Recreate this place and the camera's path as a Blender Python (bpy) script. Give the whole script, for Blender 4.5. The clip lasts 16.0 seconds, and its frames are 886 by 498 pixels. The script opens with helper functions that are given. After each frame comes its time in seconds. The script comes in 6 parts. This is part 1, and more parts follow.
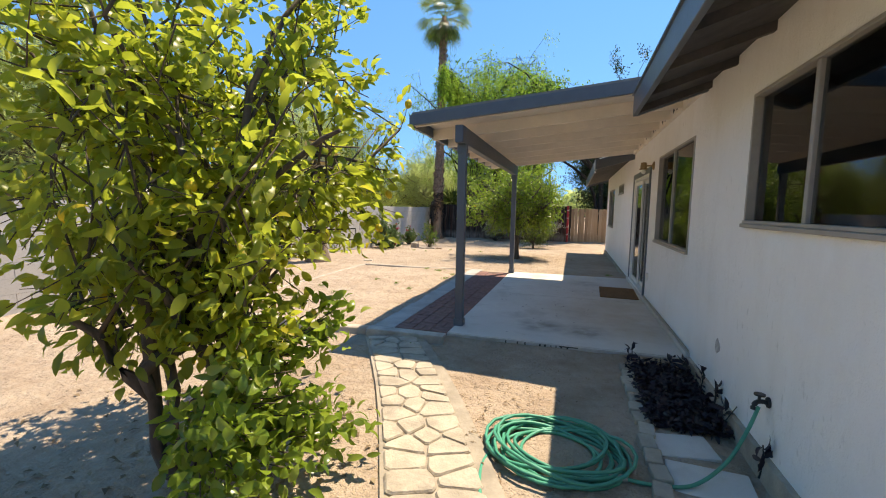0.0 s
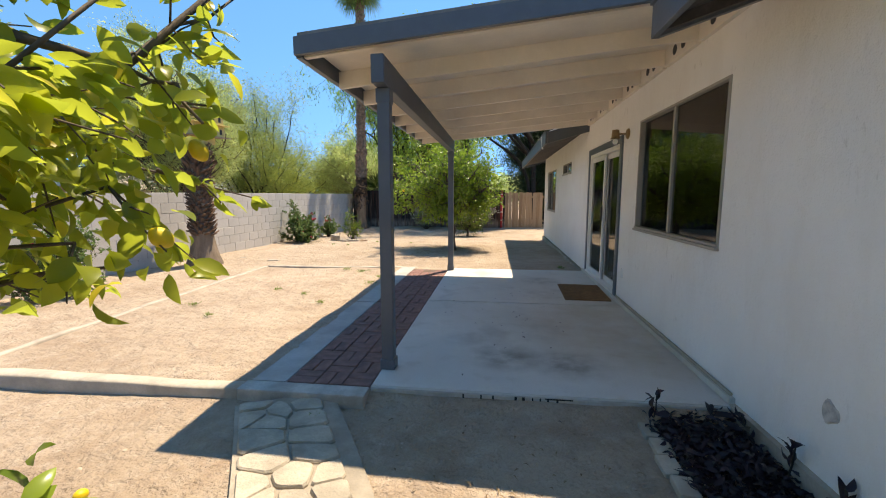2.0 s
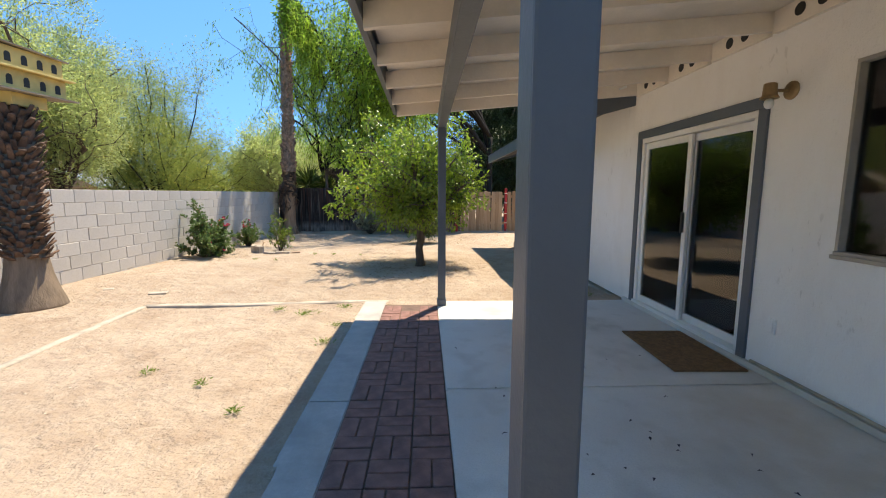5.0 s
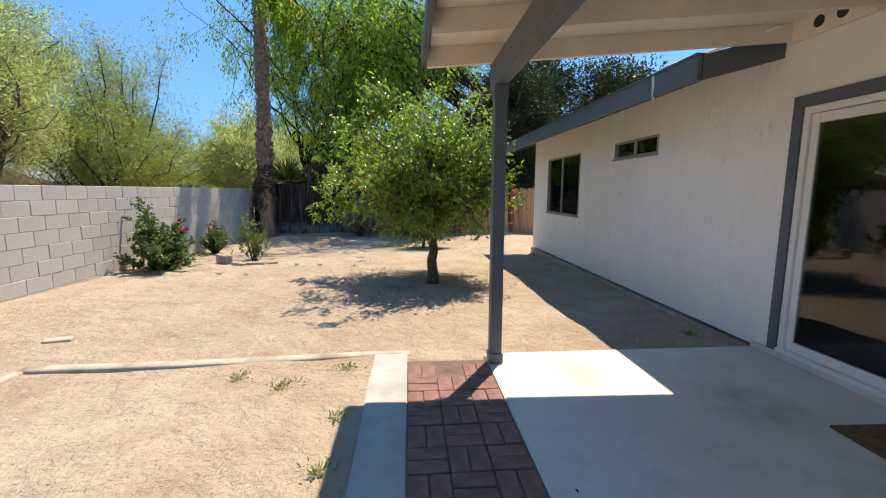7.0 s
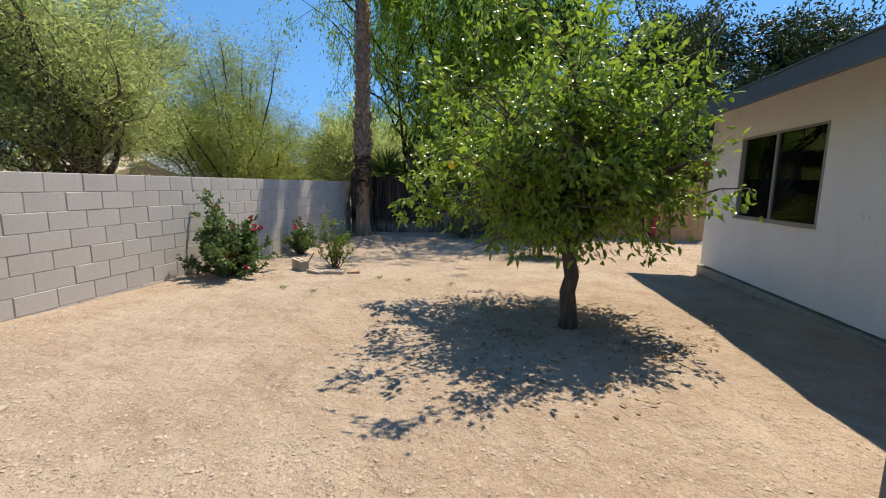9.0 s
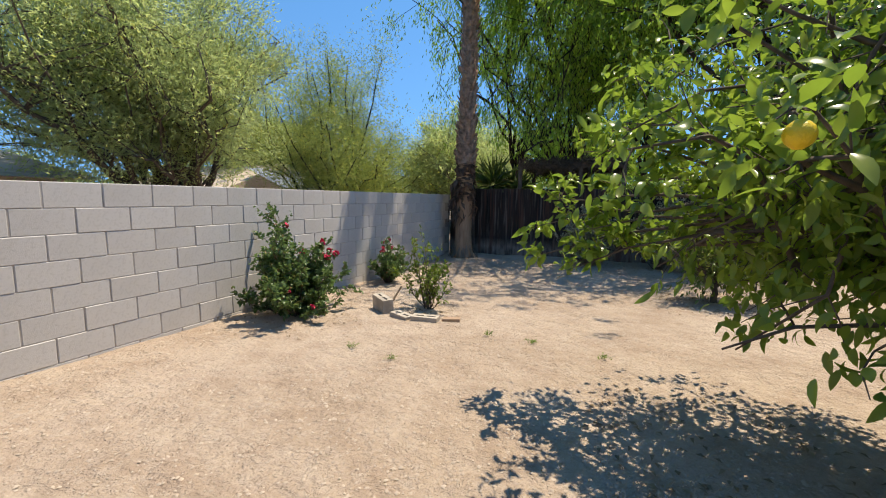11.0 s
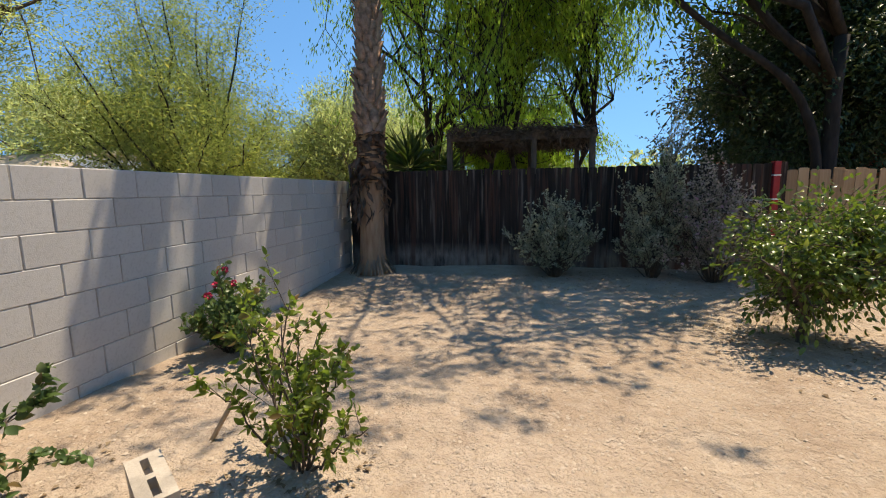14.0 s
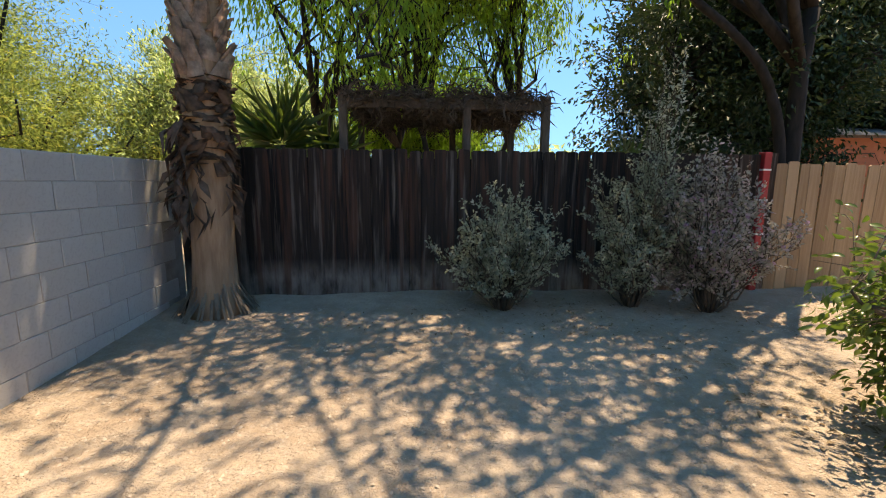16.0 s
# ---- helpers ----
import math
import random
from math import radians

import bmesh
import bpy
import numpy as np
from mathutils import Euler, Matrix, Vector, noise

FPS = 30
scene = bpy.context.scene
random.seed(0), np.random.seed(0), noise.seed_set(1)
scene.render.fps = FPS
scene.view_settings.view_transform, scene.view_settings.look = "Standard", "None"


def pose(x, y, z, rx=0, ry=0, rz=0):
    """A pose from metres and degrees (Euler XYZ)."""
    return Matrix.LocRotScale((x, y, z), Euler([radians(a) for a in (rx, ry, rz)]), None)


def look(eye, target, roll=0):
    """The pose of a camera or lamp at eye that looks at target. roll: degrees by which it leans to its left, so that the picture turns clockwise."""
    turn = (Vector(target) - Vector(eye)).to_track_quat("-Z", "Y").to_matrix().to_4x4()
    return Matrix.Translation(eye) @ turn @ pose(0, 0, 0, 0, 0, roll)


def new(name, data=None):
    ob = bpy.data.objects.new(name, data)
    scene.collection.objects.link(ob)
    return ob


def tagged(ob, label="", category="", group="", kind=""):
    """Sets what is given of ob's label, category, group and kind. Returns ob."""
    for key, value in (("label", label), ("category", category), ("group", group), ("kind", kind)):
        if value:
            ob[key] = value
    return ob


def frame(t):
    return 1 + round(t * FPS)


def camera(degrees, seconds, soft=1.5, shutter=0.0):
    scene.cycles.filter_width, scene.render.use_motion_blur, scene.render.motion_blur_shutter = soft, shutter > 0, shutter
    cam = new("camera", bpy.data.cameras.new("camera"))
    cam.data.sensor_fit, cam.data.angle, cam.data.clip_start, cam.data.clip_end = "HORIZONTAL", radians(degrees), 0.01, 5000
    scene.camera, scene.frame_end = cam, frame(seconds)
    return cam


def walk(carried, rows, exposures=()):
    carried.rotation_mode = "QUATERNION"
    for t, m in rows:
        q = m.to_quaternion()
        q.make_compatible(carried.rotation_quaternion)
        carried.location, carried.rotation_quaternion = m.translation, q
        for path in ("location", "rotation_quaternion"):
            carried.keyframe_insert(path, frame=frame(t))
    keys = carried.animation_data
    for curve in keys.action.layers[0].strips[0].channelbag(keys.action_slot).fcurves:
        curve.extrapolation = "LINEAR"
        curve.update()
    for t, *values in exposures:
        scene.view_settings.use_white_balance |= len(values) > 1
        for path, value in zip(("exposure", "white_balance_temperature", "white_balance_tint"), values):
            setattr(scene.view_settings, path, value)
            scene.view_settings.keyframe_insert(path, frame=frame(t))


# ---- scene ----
cam = camera(93.2, 16.0, soft=1.1)
METRES, EYE, TILT, LEAN, TURN = 16.0, 1.38, -0.97, 0.93, 17.1
ROWS = [
    (0.0, 0.0, 0.0, 0.0, 0.16, -4.67, -1.95),
    (0.5, -0.0014, 0.0255, -0.0014, -2.76, -5.66, -1.53),
    (1.0, -0.0004, 0.0492, -0.0026, -5.95, -6.31, -1.06),
    (1.5, 0.0043, 0.0766, -0.0001, -8.3, -6.47, -0.71),
    (2.0, 0.0053, 0.104, -0.0006, -9.71, -6.25, -0.7),
    (2.5, 0.0058, 0.1303, 0.0006, -10.86, -6.03, -0.8),
    (3.0, 0.0058, 0.1577, 0.0016, -12.26, -6.07, -0.89),
    (3.5, 0.0007, 0.1849, 0.0006, -14.01, -6.25, -0.97),
    (4.0, -0.0041, 0.2109, -0.0002, -15.81, -6.31, -0.89),
    (6.5, -0.0091, 0.3533, 0.0057, -22.35, -6.36, -0.68),
    (7.0, -0.0052, 0.383, 0.0039, -21.79, -6.67, -0.75),
    (7.5, 0.0018, 0.4148, 0.0053, -20.29, -6.88, -0.91),
    (8.0, 0.009, 0.4478, 0.0053, -17.73, -7.1, -1.06),
    (8.5, 0.0183, 0.4808, 0.0046, -13.48, -7.3, -1.24),
    (9.0, 0.0226, 0.5151, 0.0037, -7.57, -7.48, -1.39),
    (9.5, 0.0242, 0.5471, 0.0046, -0.8, -7.53, -1.52),
    (10.0, 0.0235, 0.5783, 0.0055, 5.8, -7.34, -1.6),
    (12.5, -0.0123, 0.7382, 0.0036, 2.73, -4.4, -0.04),
    (13.0, -0.0139, 0.7734, 0.0019, -0.58, -5.3, 0.25),
    (13.5, -0.0108, 0.8081, 0.0028, -4.12, -6.22, 0.31),
    (14.0, -0.0043, 0.8440, 0.0032, -7.57, -6.82, 0.06),
    (14.5, 0.0002, 0.8812, 0.0038, -10.73, -7.16, -0.4),
    (15.0, 0.0083, 0.9159, 0.0032, -13.45, -7.44, -0.77),
    (15.5, 0.0143, 0.9507, 0.0034, -16.55, -7.67, -0.93),
    (16.0, 0.0187, 0.9856, 0.0058, -21.28, -7.91, -0.89),
]
walk(cam, [(t, pose(0, 0, EYE, TILT, LEAN, TURN) @ pose(METRES * x, METRES * y, METRES * z, 90 + pitch, roll, yaw)) for t, x, y, z, yaw, pitch, roll in ROWS], [(0.0, 1.68, 9500, 10), (2.0, 1.74, 9500, 9), (4.0, 1.8, 9000, 8), (6.8, 1.66, 8800, 9), (8.5, 1.3, 8600, 9), (10.0, 1.42, 8500, 9), (13.0, 1.38, 8900, 9), (15.0, 1.6, 10300, 12), (16.0, 1.86, 11000, 12)])

# ---------------------------------------------------------------- light
SUN_DIR = Vector((0.215, 0.335, 1.0)).normalized()
world = bpy.data.worlds.new("world")
scene.world = world
world.use_nodes = True
wt = world.node_tree
sky = wt.nodes.new("ShaderNodeTexSky")
sky.sky_type = "NISHITA"
sky.sun_disc = False
sky.sun_elevation = math.asin(SUN_DIR.z)
sky.sun_rotation = math.atan2(SUN_DIR.x, SUN_DIR.y)
sky.air_density, sky.dust_density, sky.ozone_density = 1.0, 0.0, 3.0
sky.altitude = 1500
hue = wt.nodes.new("ShaderNodeHueSaturation")
hue.inputs["Saturation"].default_value = 1.26
# clear desert air: the horizon stays blue
coord = wt.nodes.new("ShaderNodeTexCoord")
lift = wt.nodes.new("ShaderNodeVectorMath")
lift.operation = "MULTIPLY_ADD"
lift.inputs[1].default_value, lift.inputs[2].default_value = (1, 1, 0.72), (0, 0, 0.28)
wt.links.new(coord.outputs["Generated"], lift.inputs[0])
wt.links.new(lift.outputs[0], sky.inputs[0])
wt.links.new(sky.outputs[0], hue.inputs["Color"])
wt.links.new(hue.outputs[0], wt.nodes["Background"].inputs[0])
wt.nodes["Background"].inputs[1].default_value = 0.116
sun_data = bpy.data.lights.new("sun", "SUN")
sun_data.energy, sun_data.angle, sun_data.color = 2.4, radians(0.53), (1.0, 0.99, 0.98)
sun = new("sun", sun_data)
sun.matrix_world = look(SUN_DIR * 60, (0, 0, 0))


# ---------------------------------------------------------------- materials
def rgb(c):
    return (*c, 1.0) if len(c) == 3 else c


class Mat:
    """A small wrapper that builds a Principled material node by node."""

    def __init__(self, name, rough=0.8, metal=0.0, spec=0.5):
        self.m = bpy.data.materials.new(name)
        self.m.use_nodes = True
        self.t = self.m.node_tree
        self.b = self.t.nodes["Principled BSDF"]
        self.b.inputs["Roughness"].default_value = rough
        self.b.inputs["Metallic"].default_value = metal
        self.b.inputs["Specular IOR Level"].default_value = spec
        self.co = self.t.nodes.new("ShaderNodeTexCoord").outputs["Object"]
        self.geo = self.t.nodes.new("ShaderNodeNewGeometry")
        self.info = self.t.nodes.new("ShaderNodeObjectInfo")
        self.height = None

    def link(self, a, b):
        self.t.links.new(a, b)

    def world_space(self):
        self.co = self.geo.outputs["Position"]
        return self

    def noise(self, scale, detail=4, rough=0.6, stretch=None, lo=0.35, hi=0.65, shift=0.0):
        n = self.t.nodes.new("ShaderNodeTexNoise")
        n.inputs["Scale"].default_value, n.inputs["Detail"].default_value, n.inputs["Roughness"].default_value = scale, detail, rough
        src = self.co
        if stretch or shift:
            mp = self.t.nodes.new("ShaderNodeMapping")
            mp.inputs["Scale"].default_value = stretch or (1, 1, 1)
            mp.inputs["Location"].default_value = (shift, shift * 0.7, shift * 0.3)
            self.link(src, mp.inputs[0])
            src = mp.outputs[0]
        self.link(src, n.inputs["Vector"])
        return self.ramp(n.outputs[0], lo, hi)

    def ramp(self, out, lo, hi, a=0.0, b=1.0):
        r = self.t.nodes.new("ShaderNodeMapRange")
        for i, v in zip((1, 2, 3, 4), (lo, hi, a, b)):
            r.inputs[i].default_value = v
        self.link(out, r.inputs[0])
        return r.outputs[0]

    def voronoi(self, scale, feature="F1", lo=0.0, hi=1.0, rand=1.0):
        n = self.t.nodes.new("ShaderNodeTexVoronoi")
        n.feature = feature
        n.inputs["Scale"].default_value = scale
        n.inputs["Randomness"].default_value = rand
        self.link(self.co, n.inputs["Vector"])
        return self.ramp(n.outputs["Distance"], lo, hi)

    def mix(self, fac, a, b, kind="MIX"):
        n = self.t.nodes.new("ShaderNodeMix")
        n.data_type, n.blend_type = "RGBA", kind
        if isinstance(fac, (int, float)):
            n.inputs[0].default_value = fac
        else:
            self.link(fac, n.inputs[0])
        for v, i in ((a, 6), (b, 7)):
            if isinstance(v, tuple):
                n.inputs[i].default_value = rgb(v)
            else:
                self.link(v, n.inputs[i])
        return n.outputs[2]

    def mul(self, a, k):
        n = self.t.nodes.new("ShaderNodeMath")
        n.operation = "MULTIPLY"
        self.link(a, n.inputs[0])
        if isinstance(k, (int, float)):
            n.inputs[1].default_value = k
        else:
            self.link(k, n.inputs[1])
        return n.outputs[0]

    def add(self, a, b):
        n = self.t.nodes.new("ShaderNodeMath")
        self.link(a, n.inputs[0])
        self.link(b, n.inputs[1])
        return n.outputs[0]

    def random(self, island=False):
        return self.geo.outputs["Random Per Island"] if island else self.info.outputs["Random"]

    def color(self, out):
        if isinstance(out, tuple):
            self.b.inputs["Base Color"].default_value = rgb(out)
        else:
            self.link(out, self.b.inputs["Base Color"])
        return self

    def rough(self, out):
        self.link(out, self.b.inputs["Roughness"])
        return self

    def bump(self, out, dist, strength=1.0):
        n = self.t.nodes.new("ShaderNodeBump")
        n.inputs["Distance"].default_value, n.inputs["Strength"].default_value = dist, strength
        self.link(out, n.inputs["Height"])
        if self.height is not None:
            self.link(self.height, n.inputs["Normal"])
        self.height = n.outputs[0]
        self.link(self.height, self.b.inputs["Normal"])
        return self


def simple(name, base, rough=0.7, var=0.25, scale=6.0, grain=60.0, bump=0.002, metal=0.0, spec=0.4, stretch=None, worldly=False, island=False):
    m = Mat(name, rough, metal, spec)
    if worldly:
        m.world_space()
    dark = tuple(c * (1 - var) for c in base)
    light = tuple(min(1, c * (1 + var)) for c in base)
    c = m.mix(m.noise(scale, stretch=stretch), dark, light)
    c = m.mix(m.mul(m.noise(grain, 3, stretch=stretch, lo=0.3, hi=0.7), 0.35), c, dark)
    c = m.mix(m.mul(m.random(island), 0.3), c, light, "MIX")
    m.color(c)
    if bump:
        m.bump(m.noise(grain, 3, stretch=stretch, lo=0.2, hi=0.8), bump)
    return m.m


def leafy(name, dark, light, old, rough=0.45, old_share=0.9, through_share=0.35, glow=(0.36, 0.56, 0.06)):
    """Leaves: colour differs from leaf to leaf, and light passes through."""
    through_share = min(0.70, through_share + 0.12)
    m = Mat(name, rough, 0, 0.45)
    r = m.random(True)
    c = m.mix(r, dark, light)
    c = m.mix(m.ramp(r, old_share, old_share + 0.04), c, old)
    c = m.mix(m.mul(m.noise(1.6, 3), 0.45), c, dark)
    m.color(c)
    tr = m.t.nodes.new("ShaderNodeBsdfTranslucent")
    bright = m.mix(0.45, c, glow)
    m.link(bright, tr.inputs[0])
    mx = m.t.nodes.new("ShaderNodeMixShader")
    mx.inputs[0].default_value = through_share
    m.link(m.b.outputs[0], mx.inputs[1])
    m.link(tr.outputs[0], mx.inputs[2])
    m.link(mx.outputs[0], m.t.nodes["Material Output"].inputs[0])
    return m.m


def make_ground():
    m = Mat("dry_dirt", 0.95, 0, 0.15).world_space()
    c = m.mix(m.noise(0.45, 5), (0.385, 0.288, 0.212), (0.495, 0.39, 0.305))
    c = m.mix(m.mul(m.noise(1.3, 6, 0.65, lo=0.48, hi=0.70, shift=5.0), 0.6), c, (0.52, 0.42, 0.33))
    c = m.mix(m.mul(m.noise(2.3, 6, lo=0.45, hi=0.75), 0.6), c, (0.29, 0.195, 0.135))
    c = m.mix(m.mul(m.noise(9, 6, 0.7, lo=0.5, hi=0.78), 0.55), c, (0.57, 0.475, 0.39))
    c = m.mix(m.mul(m.noise(21, 5, 0.7, lo=0.56, hi=0.72, shift=2.0), 0.35), c, (0.27, 0.185, 0.125))
    peb = m.voronoi(55, lo=0.0, hi=0.45)
    c = m.mix(m.mul(m.noise(48, 4, lo=0.52, hi=0.72), 0.28), c, (0.28, 0.20, 0.145))
    c = m.mix(m.mul(m.noise(130, 2, lo=0.60, hi=0.72), 0.28), c, (0.64, 0.56, 0.47))
    m.color(c)
    m.bump(m.noise(5, 6, 0.62, lo=0.25, hi=0.75), 0.06)
    m.bump(m.noise(22, 6, 0.65, lo=0.25, hi=0.75), 0.010)
    m.bump(m.noise(60, 4, lo=0.25, hi=0.75), 0.004)
    m.bump(peb, 0.002, 0.4)
    return m.m


def make_stucco():
    m = Mat("white_stucco", 0.9, 0, 0.2).world_space()
    c = m.mix(m.noise(0.9, 5), (0.85, 0.84, 0.815), (0.90, 0.89, 0.87))
    c = m.mix(m.mul(m.noise(4, 5, stretch=(1, 1, 0.3), lo=0.5, hi=0.8), 0.22), c, (0.66, 0.60, 0.52))
    # scuffs left by the trowel, where the grey under-coat shows
    c = m.mix(m.mul(m.mul(m.noise(22, 5, stretch=(1, 1, 0.4), lo=0.61, hi=0.67), m.noise(1.3, 3, lo=0.52, hi=0.72)), 0.5), c, (0.46, 0.44, 0.41))
    m.color(c)
    m.bump(m.noise(7, 6, 0.65, stretch=(1, 1, 0.75), lo=0.46, hi=0.62), 0.006, 0.5)
    m.bump(m.noise(26, 5, stretch=(1, 1, 0.8), lo=0.3, hi=0.7), 0.004, 0.5)
    m.bump(m.noise(110, 3, lo=0.2, hi=0.8), 0.002)
    return m.m


def make_concrete():
    m = Mat("patio_concrete", 0.75, 0, 0.35).world_space()
    c = m.mix(m.noise(0.7, 5), (0.58, 0.55, 0.51), (0.67, 0.645, 0.60))
    c = m.mix(m.mul(m.noise(1.6, 3, lo=0.56, hi=0.72, shift=3.1), 0.5), c, (0.35, 0.31, 0.27))
    c = m.mix(m.mul(m.noise(5, 5, lo=0.55, hi=0.8, shift=8.0), 0.5), c, (0.43, 0.375, 0.31))
    c = m.mix(m.mul(m.noise(120, 2, lo=0.5, hi=0.8), 0.3), c, (0.36, 0.34, 0.32))
    for x, y, r, k in ((-0.33, 4.95, 0.34, 0.85), (0.18, 4.87, 0.36, 0.75), (-0.72, 5.35, 0.22, 0.4), (0.27, 8.12, 0.36, 0.55), (-0.55, 8.6, 0.22, 0.3), (0.1, 5.6, 0.4, 0.25), (0.75, 5.2, 0.5, 0.25)):
        d = m.t.nodes.new("ShaderNodeVectorMath")
        d.operation = "DISTANCE"
        m.link(m.co, d.inputs[0])
        d.inputs[1].default_value = (x, y, 0.02)
        c = m.mix(m.mul(m.mul(m.ramp(d.outputs["Value"], r, r * 0.35), m.noise(4.5, 4, lo=0.3, hi=0.65)), k), c, (0.23, 0.205, 0.175))
    for x, y, r, k in ((0.85, 5.4, 1.0, 0.65), (0.8, 6.6, 0.9, 0.5), (0.3, 5.9, 0.7, 0.35)):
        d = m.t.nodes.new("ShaderNodeVectorMath")
        d.operation = "DISTANCE"
        m.link(m.co, d.inputs[0])
        d.inputs[1].default_value = (x, y, 0.02)
        c = m.mix(m.mul(m.mul(m.ramp(d.outputs["Value"], r, r * 0.3), m.noise(1.8, 5, lo=0.3, hi=0.6)), k), c, (0.46, 0.37, 0.27))
    m.color(c)
    m.bump(m.noise(90, 4, lo=0.2, hi=0.8), 0.0015)
    return m.m


def make_block(worldly_scale=1.0):
    m = Mat("grey_block", 0.92, 0, 0.2)
    c = m.mix(m.noise(1.1, 4), (0.445, 0.42, 0.395), (0.52, 0.495, 0.47))
    c = m.mix(m.mul(m.random(), 0.7), c, (0.55, 0.525, 0.50))
    c = m.mix(m.mul(m.noise(45, 4, lo=0.5, hi=0.75), 0.4), c, (0.31, 0.285, 0.255))
    m.color(c)
    m.bump(m.noise(120, 3, lo=0.2, hi=0.8), 0.0008)
    return m.m


def make_wood(name, dark, light, rough=0.85, grain=30.0, axis=(1, 1, 0.04), rnd=0.7, splash=None):
    m = Mat(name, rough, 0, 0.25)
    if splash:
        m.world_space()
    c = m.mix(m.noise(grain, 5, stretch=axis, lo=0.3, hi=0.7), dark, light)
    c = m.mix(m.mul(m.random(), rnd), c, tuple(0.5 * (a + b) for a, b in zip(dark, light)))
    c = m.mix(m.mul(m.random(), rnd * 0.5), c, light)
    c = m.mix(m.mul(m.ramp(m.random(), 0.45, 0.0), rnd), c, dark)
    c = m.mix(m.mul(m.noise(2.2, 4, stretch=(1, 1, 0.3), lo=0.5, hi=0.8), 0.5), c, tuple(d * 0.55 for d in dark))
    if splash:
        sep = m.t.nodes.new("ShaderNodeSeparateXYZ")
        m.link(m.co, sep.inputs[0])
        c = m.mix(m.mul(m.ramp(sep.outputs[2], 0.34, 0.12), m.noise(9, 4, stretch=(1, 1, 0.3), lo=0.3, hi=0.6)), c, splash)
        c = m.mix(m.mul(m.noise(16, 4, stretch=(1, 1, 0.05), lo=0.54, hi=0.70), 0.6), c, splash)
        c = m.mix(m.mul(m.noise(11, 3, stretch=(1, 1, 0.06), lo=0.50, hi=0.62, shift=4.0), 0.7), c, (0.10, 0.045, 0.03))
    m.color(c)
    m.bump(m.noise(grain * 1.6, 4, stretch=axis, lo=0.25, hi=0.75), 0.003)
    return m.m


def make_glass(name="window_glass", tint=(0.62, 0.66, 0.66)):
    m = bpy.data.materials.new(name)
    m.use_nodes = True
    t = m.node_tree
    out = t.nodes["Material Output"]
    t.nodes.remove(t.nodes["Principled BSDF"])
    tr, gl, mx, fr = (t.nodes.new(k) for k in ("ShaderNodeBsdfTransparent", "ShaderNodeBsdfGlossy", "ShaderNodeMixShader", "ShaderNodeFresnel"))
    tr.inputs[0].default_value = rgb(tint)
    gl.inputs["Roughness"].default_value = 0.01
    fr.inputs[0].default_value = 1.75
    t.links.new(fr.outputs[0], mx.inputs[0])
    t.links.new(tr.outputs[0], mx.inputs[1])
    t.links.new(gl.outputs[0], mx.inputs[2])
    t.links.new(mx.outputs[0], out.inputs[0])
    return m


M_GROUND = make_ground()
M_STUCCO = make_stucco()
M_CONC = make_concrete()
M_BLOCK = make_block()
M_MORTAR = simple("block_mortar", (0.36, 0.325, 0.29), 0.95, worldly=True)
M_STRIP = simple("grey_strip_concrete", (0.40, 0.385, 0.365), 0.9, var=0.2, scale=3, worldly=True)
M_TAR = simple("black_tar", (0.02, 0.018, 0.017), 0.6, var=0.2, bump=0)
M_FOOT = simple("footing_concrete", (0.42, 0.36, 0.29), 0.92, var=0.3, scale=3, worldly=True)
M_KERB = simple("kerb_concrete", (0.42, 0.36, 0.295), 0.9, var=0.34, scale=4, worldly=True)
M_GREY = simple("slate_grey_paint", (0.105, 0.125, 0.15), 0.45, var=0.12, scale=3, grain=40, bump=0.0008, worldly=True)
M_CREAM = simple("cream_paint", (0.79, 0.72, 0.63), 0.6, var=0.10, scale=2.5, grain=50, bump=0.001, worldly=True)
M_EAVE = simple("dark_eave_wood", (0.075, 0.07, 0.07), 0.8, var=0.35, scale=4, grain=40, bump=0.002, worldly=True)
M_SHINGLE = simple("roof_shingle", (0.20, 0.19, 0.18), 0.95, var=0.3, scale=8, grain=90, bump=0.004, worldly=True)
M_FENCE = make_wood("dark_fence_wood", (0.008, 0.006, 0.0055), (0.05, 0.034, 0.027), splash=(0.22, 0.185, 0.16))
M_FENCE2 = make_wood("tan_fence_wood", (0.25, 0.155, 0.09), (0.50, 0.355, 0.225))
M_RED = simple("red_paint", (0.36, 0.02, 0.025), 0.5, var=0.2)
M_BRICK = simple("paver_brick", (0.225, 0.118, 0.102), 0.88, var=0.3, scale=9, grain=80, bump=0.002)
M_SAND = simple("joint_sand", (0.16, 0.105, 0.085), 0.95, worldly=True)
M_FLAG = simple("flagstone", (0.41, 0.35, 0.28), 0.9, var=0.3, scale=5, grain=50, bump=0.004)
M_CLAY = simple("tan_clay_brick", (0.36, 0.24, 0.16), 0.9, var=0.2, scale=9, grain=80)
M_FRAME = simple("white_vinyl", (0.78, 0.77, 0.74), 0.4, var=0.04, bump=0)
M_ALU = simple("bronze_aluminium", (0.36, 0.335, 0.30), 0.45, var=0.1, bump=0, metal=0.15)
M_GLASS = make_glass()
M_DARKROOM = simple("indoor_paint", (0.30, 0.27, 0.24), 0.9, var=0.05, bump=0)
M_BLIND = simple("cream_blind", (0.62, 0.58, 0.52), 0.8, var=0.05, bump=0)
M_MAT = simple("coir_mat", (0.24, 0.125, 0.055), 1.0, var=0.3, scale=30, grain=300, bump=0.006)
M_HOSE = simple("green_hose", (0.045, 0.30, 0.20), 0.45, var=0.15, bump=0)
M_BRASS = simple("aged_brass", (0.32, 0.22, 0.12), 0.45, var=0.3, metal=0.8, bump=0)
